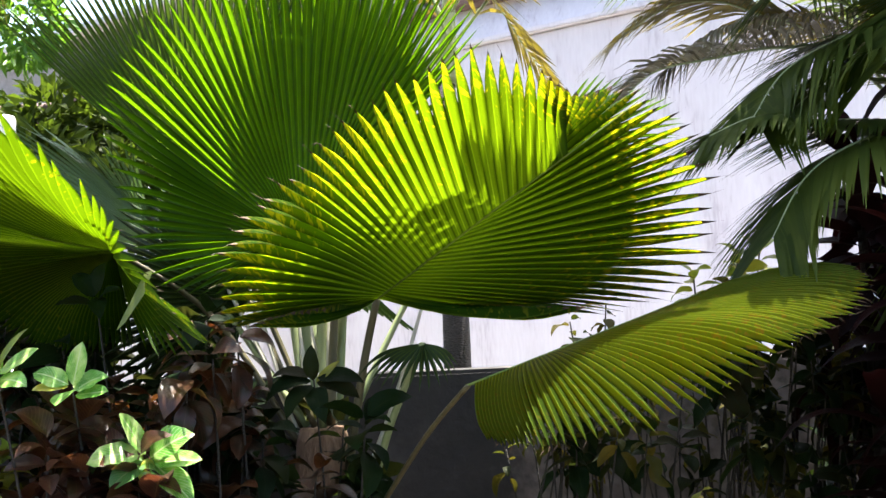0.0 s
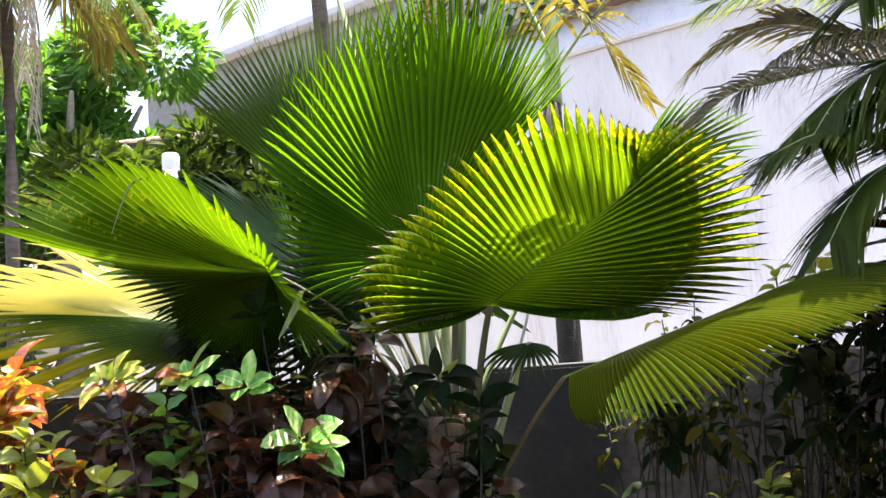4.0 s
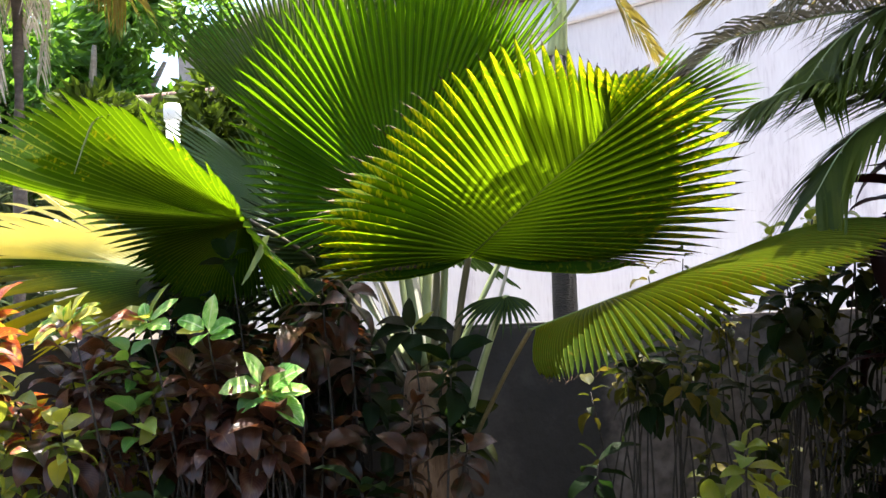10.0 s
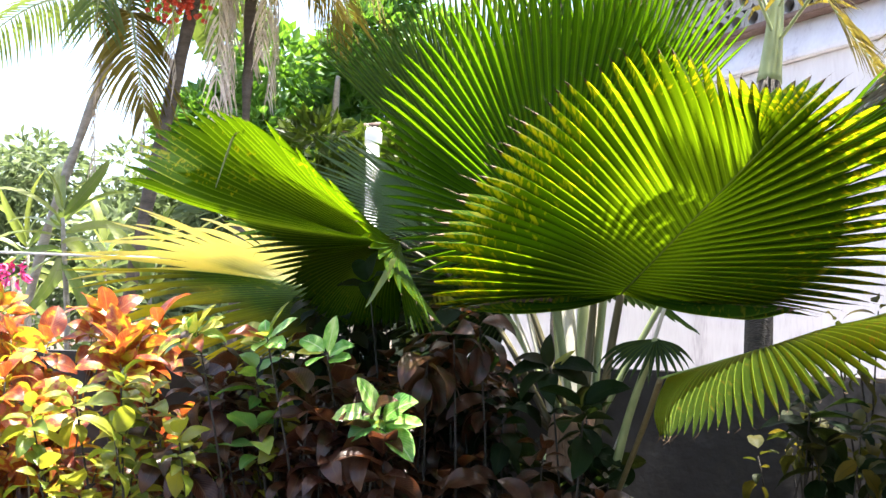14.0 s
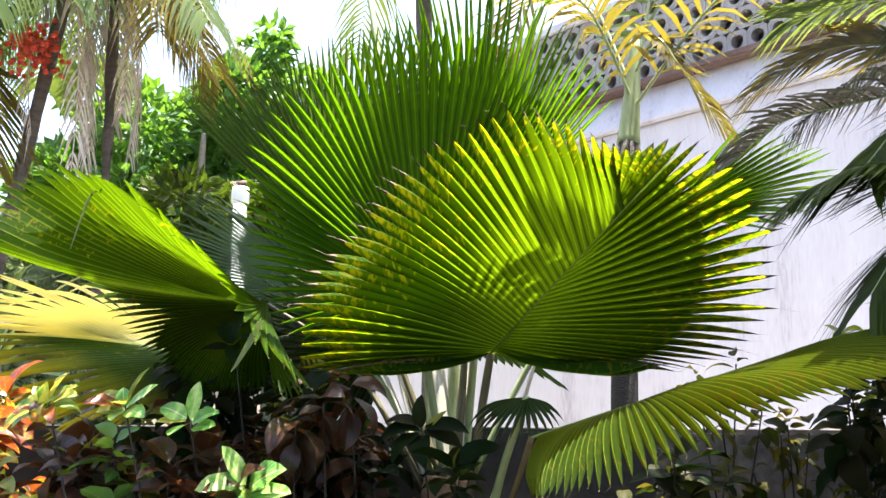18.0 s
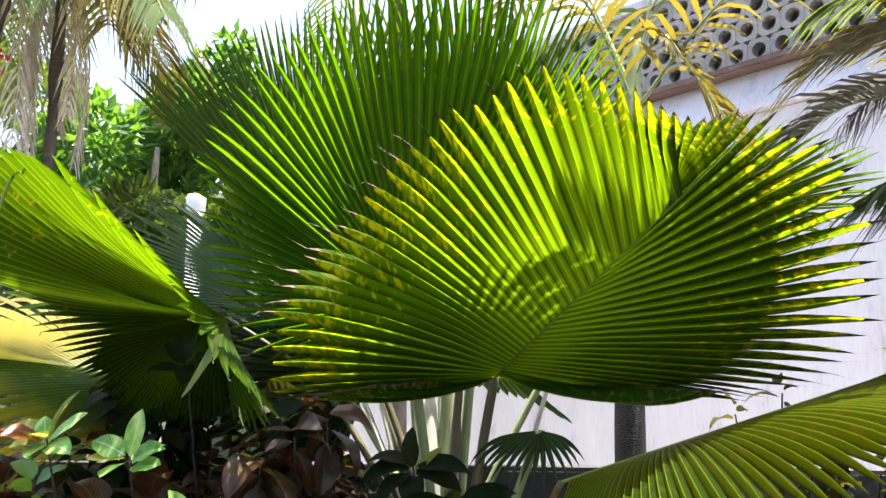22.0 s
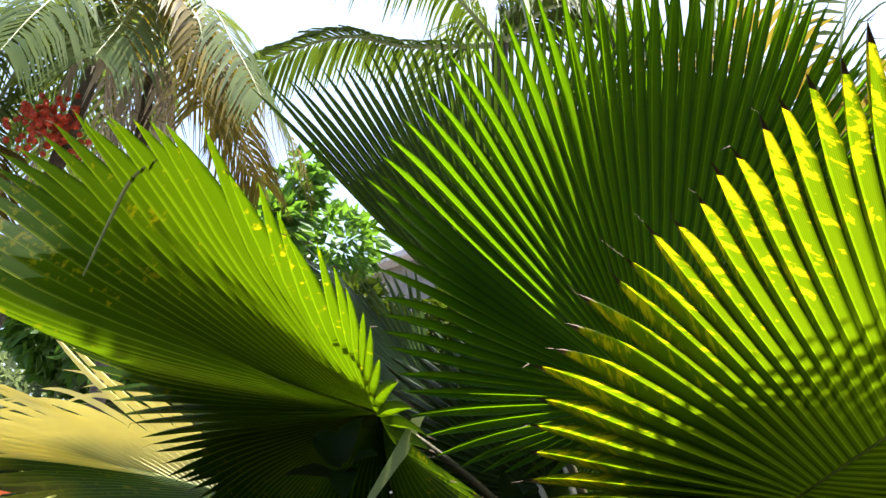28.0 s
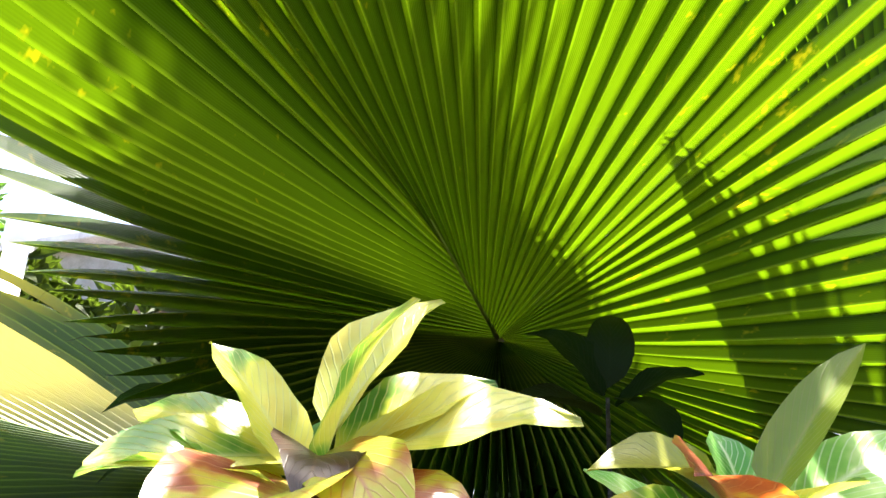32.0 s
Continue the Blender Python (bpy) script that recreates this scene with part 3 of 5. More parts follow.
tagged(new("ground", grid_sheet("ground", 900, 60, SOIL, 0.04)), "dark bare soil with leaf litter under the plants", "ground", "", "structure")


def concrete_material():
    m, nt, b = nodes_of("stained_concrete")
    geo = nt.nodes.new("ShaderNodeNewGeometry")
    pos = geo.outputs["Position"]
    sep = nd(nt, "SeparateXYZ", Vector=pos)
    big = nd(nt, "TexNoise", Vector=pos, Scale=2.2, Detail=6.0, Roughness=0.65)
    fine = nd(nt, "TexNoise", Vector=pos, Scale=28.0, Detail=5.0)
    streak = nd(nt, "TexNoise", Vector=nd(nt, "Mapping", Vector=pos, Scale=(9, 9, 0.8)).outputs[0], Scale=1.0, Detail=4.0)
    col = ramp(nt, big.outputs[0], [(0.32, (0.009, 0.008, 0.008)), (0.52, (0.022, 0.020, 0.0195)), (0.70, (0.075, 0.068, 0.064))])
    col = mixc(nt, fn(nt, "MULTIPLY", streak.outputs[0], 0.5), col, (0.032, 0.029, 0.027))
    edge = fn(nt, "ADD", sep.outputs[0], fn(nt, "ADD", fn(nt, "MULTIPLY", big.outputs[0], 0.35), fn(nt, "MULTIPLY", sep.outputs[2], -0.12)))
    pale_side = ramp(nt, edge, [(0.36, (0, 0, 0)), (0.42, (1, 1, 1))])
    col = mixc(nt, pale_side, col, ramp(nt, fine.outputs[0], [(0.3, (0.06, 0.05, 0.045)), (0.7, (0.14, 0.118, 0.106))]))
    nt.links.new(col, b.inputs["Base Color"])
    b.inputs["Roughness"].default_value = 0.9
    bump(nt, b, fine.outputs[0], 0.6, 0.01)
    return m


low_wall = tagged(new("wall_garden", box_mesh("wall_garden", (-3.4, 3.35, -0.1), (7.5, 3.51, 1.42), concrete_material(), 0.012)),
                  "low grey concrete garden wall with dark streaky stains, paler to the right", "wall", "", "structure")
PAVING = rough_material("path_concrete", [(0.3, (0.05, 0.045, 0.04)), (0.7, (0.12, 0.11, 0.095))], 3, 0.9, 0.5)
DARK_WALL = rough_material("dark_plain_wall", [(0.3, (0.02, 0.03, 0.015)), (0.7, (0.05, 0.06, 0.03))], 2)
# Two unseen walls, added dark to hold back sky and fill light.
tagged(new("wall_south", box_mesh("wall_south", (-9, -6.2, -0.1), (7.2, -6.0, 2.8), DARK_WALL)), "unseen dark wall across the path, added to dim sky light", "wall", "", "structure")
tagged(new("wall_east", box_mesh("wall_east", (7.0, -5.99, -0.1), (7.2, 3.2, 2.8), DARK_WALL)), "unseen dark side wall, added to dim sky light", "wall", "", "structure")
# Floor out of view, added for the light it bounces upwards.
tagged(new("path", box_mesh("path", (-9, -5.98, -0.05), (6.98, 1.75, 0.055), PAVING, 0.01)), "unseen concrete path, added to set the light bounced onto the plants", "path", "", "structure")

# Pale floor hidden by the garden wall, added to brighten the house wall.
YARD = rough_material("yard_concrete", [(0.3, (0.27, 0.26, 0.24)), (0.7, (0.40, 0.385, 0.36))], 2, 0.9, 0.5)
tagged(new("yard", box_mesh("yard", (-9, 3.8, -0.05), (7.5, 14, 0.06), YARD, 0.01)), "unseen pale concrete yard, added to bounce sun onto the house wall", "yard", "", "structure")

# white house behind the garden wall, turned towards it, with a pierced-block parapet
HOUSE = Matrix.Translation((0.80, 8.87, 0)) @ Matrix.Rotation(math.atan2(-0.627, 0.779), 4, "Z")
house = tagged(new("house"), "white plastered house wall with a pierced block parapet", "house")
house.matrix_basis = HOUSE


def house_part(name, me, label=""):
    ob = new(name, me)
    ob.parent = house
    return tagged(ob, label)


house_part("wall", box_mesh("wall", (-7, 0, -0.1), (9, 0.25, 4.02), PLASTER, 0.01), "white plaster wall with faint stains")
house_part("ledge", box_mesh("ledge", (-7, -0.06, 4.022), (9, 0.25, 4.07), PLASTER, 0.01), "thin plaster ledge")
band = [(-7, -0.03, 4.072), (9, -0.03, 4.072), (9, 0.10, 4.40), (-7, 0.10, 4.40), (-7, 0.25, 4.072), (9, 0.25, 4.072), (9, 0.25, 4.40), (-7, 0.25, 4.40)]
house_part("sloping_band", mesh_of("sloping_band", band, [(0, 1, 2, 3), (5, 4, 7, 6), (3, 2, 6, 7), (0, 3, 7, 4), (1, 5, 6, 2)], PLASTER, None, False), "sloping white plaster band")
house_part("eave", box_mesh("eave", (-7, -0.05, 4.402), (9, 0.27, 4.46), ROOF, 0.01), "brown cement eave strip")


def block_mesh():
    """Square block with a round hole right through it."""
    n, verts, faces = 16, [], []
    sq = []
    for k in range(n):
        an = 2 * math.pi * (k + 0.5) / n
        c, s = math.cos(an), math.sin(an)
        q = 0.098 / max(abs(c), abs(s))
        sq.append((c * q, s * q))
    for y in (0.0, 0.10):
        for (x, z) in sq:
            verts.append((x, y, z))
        for k in range(n):
            an = 2 * math.pi * (k + 0.5) / n
            verts.append((0.062 * math.cos(an), y, 0.062 * math.sin(an)))
    for k in range(n):
        j = (k + 1) % n
        faces += [(k, j, n + j, n + k), (2 * n + j, 2 * n + k, 3 * n + k, 3 * n + j), (n + k, n + j, 3 * n + j, 3 * n + k), (j, k, 2 * n + k, 2 * n + j)]
    return mesh_of("block", verts, faces, BLOCK, None, False)


BLOCK_MESH = block_mesh()
for row in range(4):
    for i in range(22):
        ob = house_part("block", BLOCK_MESH)
        ob.matrix_basis = Matrix.Translation((-1.9 + i * 0.2 + (0.1 if row % 2 else 0), 0.06, 4.565 + row * 0.2))
house_part("parapet_backing", box_mesh("parapet_backing", (-7, 0.22, 4.462), (9, 0.26, 5.28), BLOCK), "dark wall behind the pierced blocks")
house_part("parapet_rail", box_mesh("parapet_rail", (-7, 0.02, 5.272), (9, 0.28, 5.36), PLASTER, 0.01))

# neighbour's low roof behind the tree
shed = thing("shed", (-2.4, 7.2, 0), "low dark shed with a brown tiled eave", "shed")
child("wall", box_mesh("wall", (-2.75, 7.9, 0), (-2.3, 8.4, 3.26), DARK_WALL), shed)
child("roof", mesh_of("roof", [(-2.85, 6.95, 3.06), (-2.0, 6.95, 3.10), (-2.0, 8.6, 3.5), (-2.85, 8.6, 3.46), (-2.85, 6.95, 3.10), (-2.0, 6.95, 3.14), (-2.0, 8.6, 3.54), (-2.85, 8.6, 3.50)],
      [(0, 1, 5, 4), (4, 5, 6, 7), (0, 3, 2, 1), (1, 2, 6, 5), (0, 4, 7, 3), (3, 7, 6, 2)], ROOF, None, False), shed)
for k in range(8):
    child("tile", tube_mesh("tile", [(-2.80 + k * 0.11, 6.93, 3.095 + k * 0.0045), (-2.80 + k * 0.11, 7.7, 3.29 + k * 0.0045)], [0.028, 0.028], ROOF, 8), shed)

# white vent pipe with a cap
pipe = thing("vent_pipe", (-1.53, 4.54, 0), "white plastic vent pipe with a rounded cap", "pipe")
child("pipe", tube_mesh("pipe", [(-1.53, 4.54, 0), (-1.53, 4.54, 2.47)], [0.032, 0.032], PVC, 16), pipe)
child("cap", tube_mesh("cap", [(-1.53, 4.54, 2.43), (-1.53, 4.54, 2.435), (-1.53, 4.54, 2.50), (-1.53, 4.54, 2.515), (-1.53, 4.54, 2.52)], [0.033, 0.042, 0.042, 0.036, 0.02], PVC, 16), pipe)

# ---- the fan palm ----
palm = thing("fan_palm", (-0.2, 3.0, 0), "large fan palm with pleated green leaves beside the garden wall", "palm")
child("trunk", tube_mesh("trunk", smooth_line([(-0.24, 3.03, -0.02), (-0.23, 3.0, 0.5), (-0.22, 2.98, 1.0), (-0.22, 2.98, 1.3)], 5), [0.10, 0.095, 0.09, 0.088, 0.088, 0.086, 0.086, 0.085, 0.085, 0.085, 0.083, 0.08, 0.078, 0.075, 0.07, 0.06], FIBRE, 14), palm, None, "fibrous brown trunk")

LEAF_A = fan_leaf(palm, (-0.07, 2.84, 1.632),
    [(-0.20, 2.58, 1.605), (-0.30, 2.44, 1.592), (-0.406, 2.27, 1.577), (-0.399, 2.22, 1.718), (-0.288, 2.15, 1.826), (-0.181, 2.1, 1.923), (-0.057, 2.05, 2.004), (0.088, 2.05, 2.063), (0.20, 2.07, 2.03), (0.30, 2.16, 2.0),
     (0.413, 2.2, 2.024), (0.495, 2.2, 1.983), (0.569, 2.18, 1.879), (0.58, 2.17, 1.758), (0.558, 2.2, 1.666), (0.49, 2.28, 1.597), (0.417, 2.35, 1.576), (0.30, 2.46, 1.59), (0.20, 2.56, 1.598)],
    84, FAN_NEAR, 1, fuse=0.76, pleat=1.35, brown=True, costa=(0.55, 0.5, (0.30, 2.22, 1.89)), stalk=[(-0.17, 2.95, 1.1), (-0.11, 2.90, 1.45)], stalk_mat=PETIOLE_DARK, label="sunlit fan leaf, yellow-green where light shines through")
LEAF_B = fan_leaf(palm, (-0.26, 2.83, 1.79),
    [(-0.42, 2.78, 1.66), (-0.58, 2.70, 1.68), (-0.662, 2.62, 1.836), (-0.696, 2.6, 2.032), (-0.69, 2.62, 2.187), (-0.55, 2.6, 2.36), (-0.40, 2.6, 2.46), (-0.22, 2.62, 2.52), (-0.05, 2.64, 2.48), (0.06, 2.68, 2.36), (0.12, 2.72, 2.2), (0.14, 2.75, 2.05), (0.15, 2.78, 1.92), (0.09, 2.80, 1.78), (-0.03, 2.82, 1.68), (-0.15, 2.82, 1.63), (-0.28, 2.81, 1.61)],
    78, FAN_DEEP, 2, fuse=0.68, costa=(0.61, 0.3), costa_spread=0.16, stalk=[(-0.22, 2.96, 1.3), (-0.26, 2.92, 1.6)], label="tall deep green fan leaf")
LEAF_E = fan_leaf(palm, (-0.50, 2.98, 1.88),
    [(-1.016, 2.76, 2.389), (-0.811, 2.8, 2.453), (-0.599, 2.85, 2.55), (-0.4, 2.9, 2.62), (-0.2, 2.95, 2.6)],
    44, FAN_GREY, 3, fuse=0.7, costa=(0.4, 0.3), stalk=[(-0.24, 3.0, 1.3), (-0.38, 3.02, 1.65)], stalk_mat=PETIOLE_DARK, label="grey-green fan leaf behind the others")
LEAF_G = fan_leaf(palm, (-0.16, 3.06, 1.95),
    [(-0.50, 3.0, 2.55), (-0.35, 2.98, 2.72), (-0.15, 2.97, 2.8), (0.05, 2.98, 2.72), (0.2, 3.0, 2.55), (0.28, 3.02, 2.38)],
    44, FAN_DEEP, 4, fuse=0.62, stalk=[(-0.2, 3.02, 1.3), (-0.18, 3.05, 1.6)], stalk_mat=PETIOLE_DARK, label="upright fan leaf at the palm's back")
# Segments by the midrib take the sunny colour, painting in the fold's sunlight.
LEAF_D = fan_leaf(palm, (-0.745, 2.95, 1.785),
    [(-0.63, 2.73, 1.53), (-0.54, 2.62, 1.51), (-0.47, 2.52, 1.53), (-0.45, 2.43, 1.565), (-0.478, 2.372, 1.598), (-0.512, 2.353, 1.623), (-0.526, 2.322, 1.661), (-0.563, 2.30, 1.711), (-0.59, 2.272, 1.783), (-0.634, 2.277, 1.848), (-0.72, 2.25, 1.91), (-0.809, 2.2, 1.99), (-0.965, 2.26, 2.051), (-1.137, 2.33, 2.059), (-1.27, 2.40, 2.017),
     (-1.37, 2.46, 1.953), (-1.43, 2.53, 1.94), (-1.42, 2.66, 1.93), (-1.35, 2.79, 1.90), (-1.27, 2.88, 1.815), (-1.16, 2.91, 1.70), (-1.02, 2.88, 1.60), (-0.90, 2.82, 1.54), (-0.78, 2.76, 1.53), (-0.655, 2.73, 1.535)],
    100, FAN_CUP, 5, fuse=0.68, flat=0.2, tip_dry=0.012, pleat=1.8, bow=0.03, costa=(0.44, 0.3, (-0.86, 2.77, 1.80)), costa_spread=0.2, by_angle=True, lit_spans=((FAN_NEAR, 0.425, 0.447),), stalk=[(-0.28, 3.0, 1.25), (-0.5, 3.02, 1.6)], stalk_mat=PETIOLE_DARK, label="cupped fan leaf arching towards the path")
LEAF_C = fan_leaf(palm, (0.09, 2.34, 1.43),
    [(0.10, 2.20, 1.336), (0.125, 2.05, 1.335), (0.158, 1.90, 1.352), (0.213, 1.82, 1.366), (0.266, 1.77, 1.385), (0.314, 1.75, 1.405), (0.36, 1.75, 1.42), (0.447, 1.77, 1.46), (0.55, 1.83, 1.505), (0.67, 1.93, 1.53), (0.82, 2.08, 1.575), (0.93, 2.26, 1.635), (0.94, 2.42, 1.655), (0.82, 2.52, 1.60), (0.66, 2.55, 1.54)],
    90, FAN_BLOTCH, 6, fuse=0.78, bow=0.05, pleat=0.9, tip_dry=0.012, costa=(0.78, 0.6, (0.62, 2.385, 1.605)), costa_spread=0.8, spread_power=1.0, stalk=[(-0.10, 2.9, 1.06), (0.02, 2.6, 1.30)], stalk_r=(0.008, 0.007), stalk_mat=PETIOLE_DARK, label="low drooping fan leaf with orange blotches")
# A span of this leaf takes the pale colour that stands for sun glare.
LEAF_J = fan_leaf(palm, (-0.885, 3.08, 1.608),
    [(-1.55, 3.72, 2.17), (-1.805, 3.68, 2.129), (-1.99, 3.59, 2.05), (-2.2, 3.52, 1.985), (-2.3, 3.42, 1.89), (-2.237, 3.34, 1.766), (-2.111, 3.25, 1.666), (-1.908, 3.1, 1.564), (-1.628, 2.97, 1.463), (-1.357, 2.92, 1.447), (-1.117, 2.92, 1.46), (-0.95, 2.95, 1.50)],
    64, FAN_LIT, 15, fuse=0.3, bow=0.02, pleat=1.3, taper=0.72, lit_spans=((FAN_GLARE, 0.10, 0.42),), costa=(0.35, 0.35), stalk=[(-0.30, 3.04, 1.25), (-0.6, 3.08, 1.5)], stalk_mat=PETIOLE_DARK, label="spreading fan leaf with sun and glare put into its yellow and white colour")
# Leaves L, M and Q stay above view, added to cast shade below.
LEAF_L = fan_leaf(palm, (-0.60, 3.32, 3.17), [(-0.45, 3.00, 3.22), (-0.57, 2.86, 3.30), (-0.67, 2.68, 3.37), (-0.80, 2.60, 3.4), (-0.91, 2.62, 3.41), (-0.99, 2.72, 3.4), (-1.03, 2.90, 3.36), (-1.05, 3.16, 3.31), (-1.02, 3.38, 3.26), (-0.94, 3.5, 3.24), (-0.82, 3.55, 3.22), (-0.70, 3.52, 3.19)],
    46, FAN_DEEP, 12, fuse=0.7, costa=(0.5, 0.3), stalk=[(-0.26, 3.04, 1.3), (-0.36, 3.14, 2.1), (-0.48, 3.2, 2.6)], label="unseen high fan leaf added to shade the cupped one")
LEAF_M = fan_leaf(palm, (0.06, 3.10, 2.70), [(0.33, 2.44, 2.84), (0.43, 2.37, 2.86), (0.54, 2.34, 2.86), (0.66, 2.36, 2.85), (0.76, 2.46, 2.82), (0.80, 2.62, 2.79), (0.77, 2.80, 2.76)],
    34, FAN_DEEP, 16, fuse=0.68, costa=(0.5, 0.3), stalk=[(-0.18, 3.04, 1.3), (-0.12, 3.1, 2.0), (-0.04, 3.12, 2.45)], label="unseen high fan leaf added to shade the sunlit one")
LEAF_Q = fan_leaf(palm, (-0.10, 3.15, 2.75), [(-0.36, 2.84, 2.92), (-0.28, 2.62, 2.95), (-0.16, 2.58, 2.96), (-0.04, 2.62, 2.97), (0.06, 2.60, 2.98), (0.17, 2.57, 2.98), (0.29, 2.58, 2.97), (0.40, 2.68, 2.93)],
    26, FAN_DEEP, 19, fuse=0.7, stalk=[(-0.22, 3.04, 1.3), (-0.20, 3.14, 2.0), (-0.14, 3.16, 2.45)], label="unseen high fan leaf added to shade the sunlit one's hub")
LEAF_H = fan_leaf(palm, (-0.68, 3.16, 1.84), [(-0.95, 3.12, 1.74), (-1.06, 3.06, 1.92), (-1.105, 3.0, 2.10), (-0.99, 2.98, 2.155), (-0.865, 3.0, 2.08), (-0.72, 3.05, 2.12)],
    44, FAN_PALE, 7, fuse=0.55, stalk=[(-0.26, 3.02, 1.3), (-0.5, 3.1, 1.65)], label="pale bluish fan leaf in open light")
LEAF_I = fan_leaf(palm, (0.40, 3.05, 2.02), [(0.62, 3.2, 2.33), (0.769, 3.2, 2.30), (0.891, 3.2, 2.208), (0.86, 3.2, 2.1), (0.7, 3.2, 2.0)],
    24, FAN_DEEP, 8, fuse=0.6, stalk=[(-0.15, 3.02, 1.3), (0.1, 3.05, 1.75)], label="dark fan leaf against the white wall")
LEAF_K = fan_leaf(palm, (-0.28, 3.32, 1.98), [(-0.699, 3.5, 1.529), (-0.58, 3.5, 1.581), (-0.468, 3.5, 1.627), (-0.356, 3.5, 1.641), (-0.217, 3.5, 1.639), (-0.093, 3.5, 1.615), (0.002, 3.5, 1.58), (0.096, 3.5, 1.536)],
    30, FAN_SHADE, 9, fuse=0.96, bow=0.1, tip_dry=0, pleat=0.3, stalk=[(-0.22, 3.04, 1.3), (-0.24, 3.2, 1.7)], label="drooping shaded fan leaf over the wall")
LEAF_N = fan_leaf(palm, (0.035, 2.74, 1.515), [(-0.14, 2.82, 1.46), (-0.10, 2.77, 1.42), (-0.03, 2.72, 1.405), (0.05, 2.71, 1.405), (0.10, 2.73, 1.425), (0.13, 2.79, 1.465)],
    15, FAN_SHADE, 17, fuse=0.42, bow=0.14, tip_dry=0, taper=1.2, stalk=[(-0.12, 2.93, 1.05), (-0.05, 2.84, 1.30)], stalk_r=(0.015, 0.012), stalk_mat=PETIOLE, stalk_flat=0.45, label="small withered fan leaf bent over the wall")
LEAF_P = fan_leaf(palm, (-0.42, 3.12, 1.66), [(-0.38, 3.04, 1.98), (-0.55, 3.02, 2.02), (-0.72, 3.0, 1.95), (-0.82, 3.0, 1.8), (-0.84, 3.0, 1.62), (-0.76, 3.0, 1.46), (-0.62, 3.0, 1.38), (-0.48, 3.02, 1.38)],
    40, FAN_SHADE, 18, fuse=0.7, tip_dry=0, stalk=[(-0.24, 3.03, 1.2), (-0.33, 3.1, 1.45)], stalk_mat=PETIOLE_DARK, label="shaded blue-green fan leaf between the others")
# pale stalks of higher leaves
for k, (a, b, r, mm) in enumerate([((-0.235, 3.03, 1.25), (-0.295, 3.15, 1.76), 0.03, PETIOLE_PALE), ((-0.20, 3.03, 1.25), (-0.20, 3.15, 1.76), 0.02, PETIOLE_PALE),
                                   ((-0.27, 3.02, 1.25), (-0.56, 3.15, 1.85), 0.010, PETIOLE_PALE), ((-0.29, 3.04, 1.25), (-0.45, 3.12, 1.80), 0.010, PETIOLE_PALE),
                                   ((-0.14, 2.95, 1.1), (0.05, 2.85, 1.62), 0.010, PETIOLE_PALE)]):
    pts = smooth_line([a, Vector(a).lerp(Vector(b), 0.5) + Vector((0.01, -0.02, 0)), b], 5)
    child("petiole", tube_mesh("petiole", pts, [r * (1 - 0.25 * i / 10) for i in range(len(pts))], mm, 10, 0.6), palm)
straw = smooth_line([(-0.90, 2.30, 2.0), (-0.97, 2.36, 2.0), (-1.01, 2.39, 1.955), (-1.05, 2.41, 1.875)], 5)
child("dry_straw", tube_mesh("dry_straw", straw, [0.0012 + 0.002 * math.sin(math.pi * i / 15) for i in range(len(straw))], PETIOLE, 6, 0.4), palm, None, "thin dry leaf strip caught on the fan")
# folded pale strip hanging from the cupped leaf
child("hanging_strip", mesh_of("hanging_strip", [(-0.565, 2.475, 1.698), (-0.581, 2.47, 1.694), (-0.601, 2.46, 1.649), (-0.581, 2.455, 1.645), (-0.629, 2.455, 1.592), (-0.619, 2.45, 1.588), (-0.637, 2.45, 1.571)],
      [(0, 1, 2, 3), (3, 2, 4, 5), (5, 4, 6)], STRAP, [(-1, 0), (1, 0), (1, .5), (-1, .5), (1, .9), (-1, .9), (0, 1)]), palm, None, "pale folded leaf strip")

# ---- crotons ----
BRIGHT, GREEN, BROWN, RED, SHADE, LIMES, LUSH, OLIVE, MAROON = (leaf_set(m, L, W, sd, 6, pt, (0.05, 0.6) if m in (CROTON_BRIGHT, CROTON_LUSH) else (0.2, 1.1)) for m, L, W, sd, pt in (
    (CROTON_BRIGHT, 0.094, 0.054, 11, 0.95), (CROTON_GREEN, 0.10, 0.055, 21, 0.85), (CROTON_BROWN, 0.11, 0.060, 31, 0.85), (CROTON_RED, 0.135, 0.072, 41, 0.85),
    (CROTON_DARK, 0.11, 0.05, 51, 0.85), (LIME, 0.09, 0.048, 61, 0.8), (CROTON_LUSH, 0.094, 0.056, 71, 0.95), (OLIVE_LEAF, 0.066, 0.038, 81, 0.8), (CROTON_MAROON, 0.105, 0.058, 91, 0.85)))
LANCE = [broad_leaf_mesh("leaf", 0.10, 0.026, 0.5, 0.2, 0.01, LIME, pointed=0.75, seed=66)]


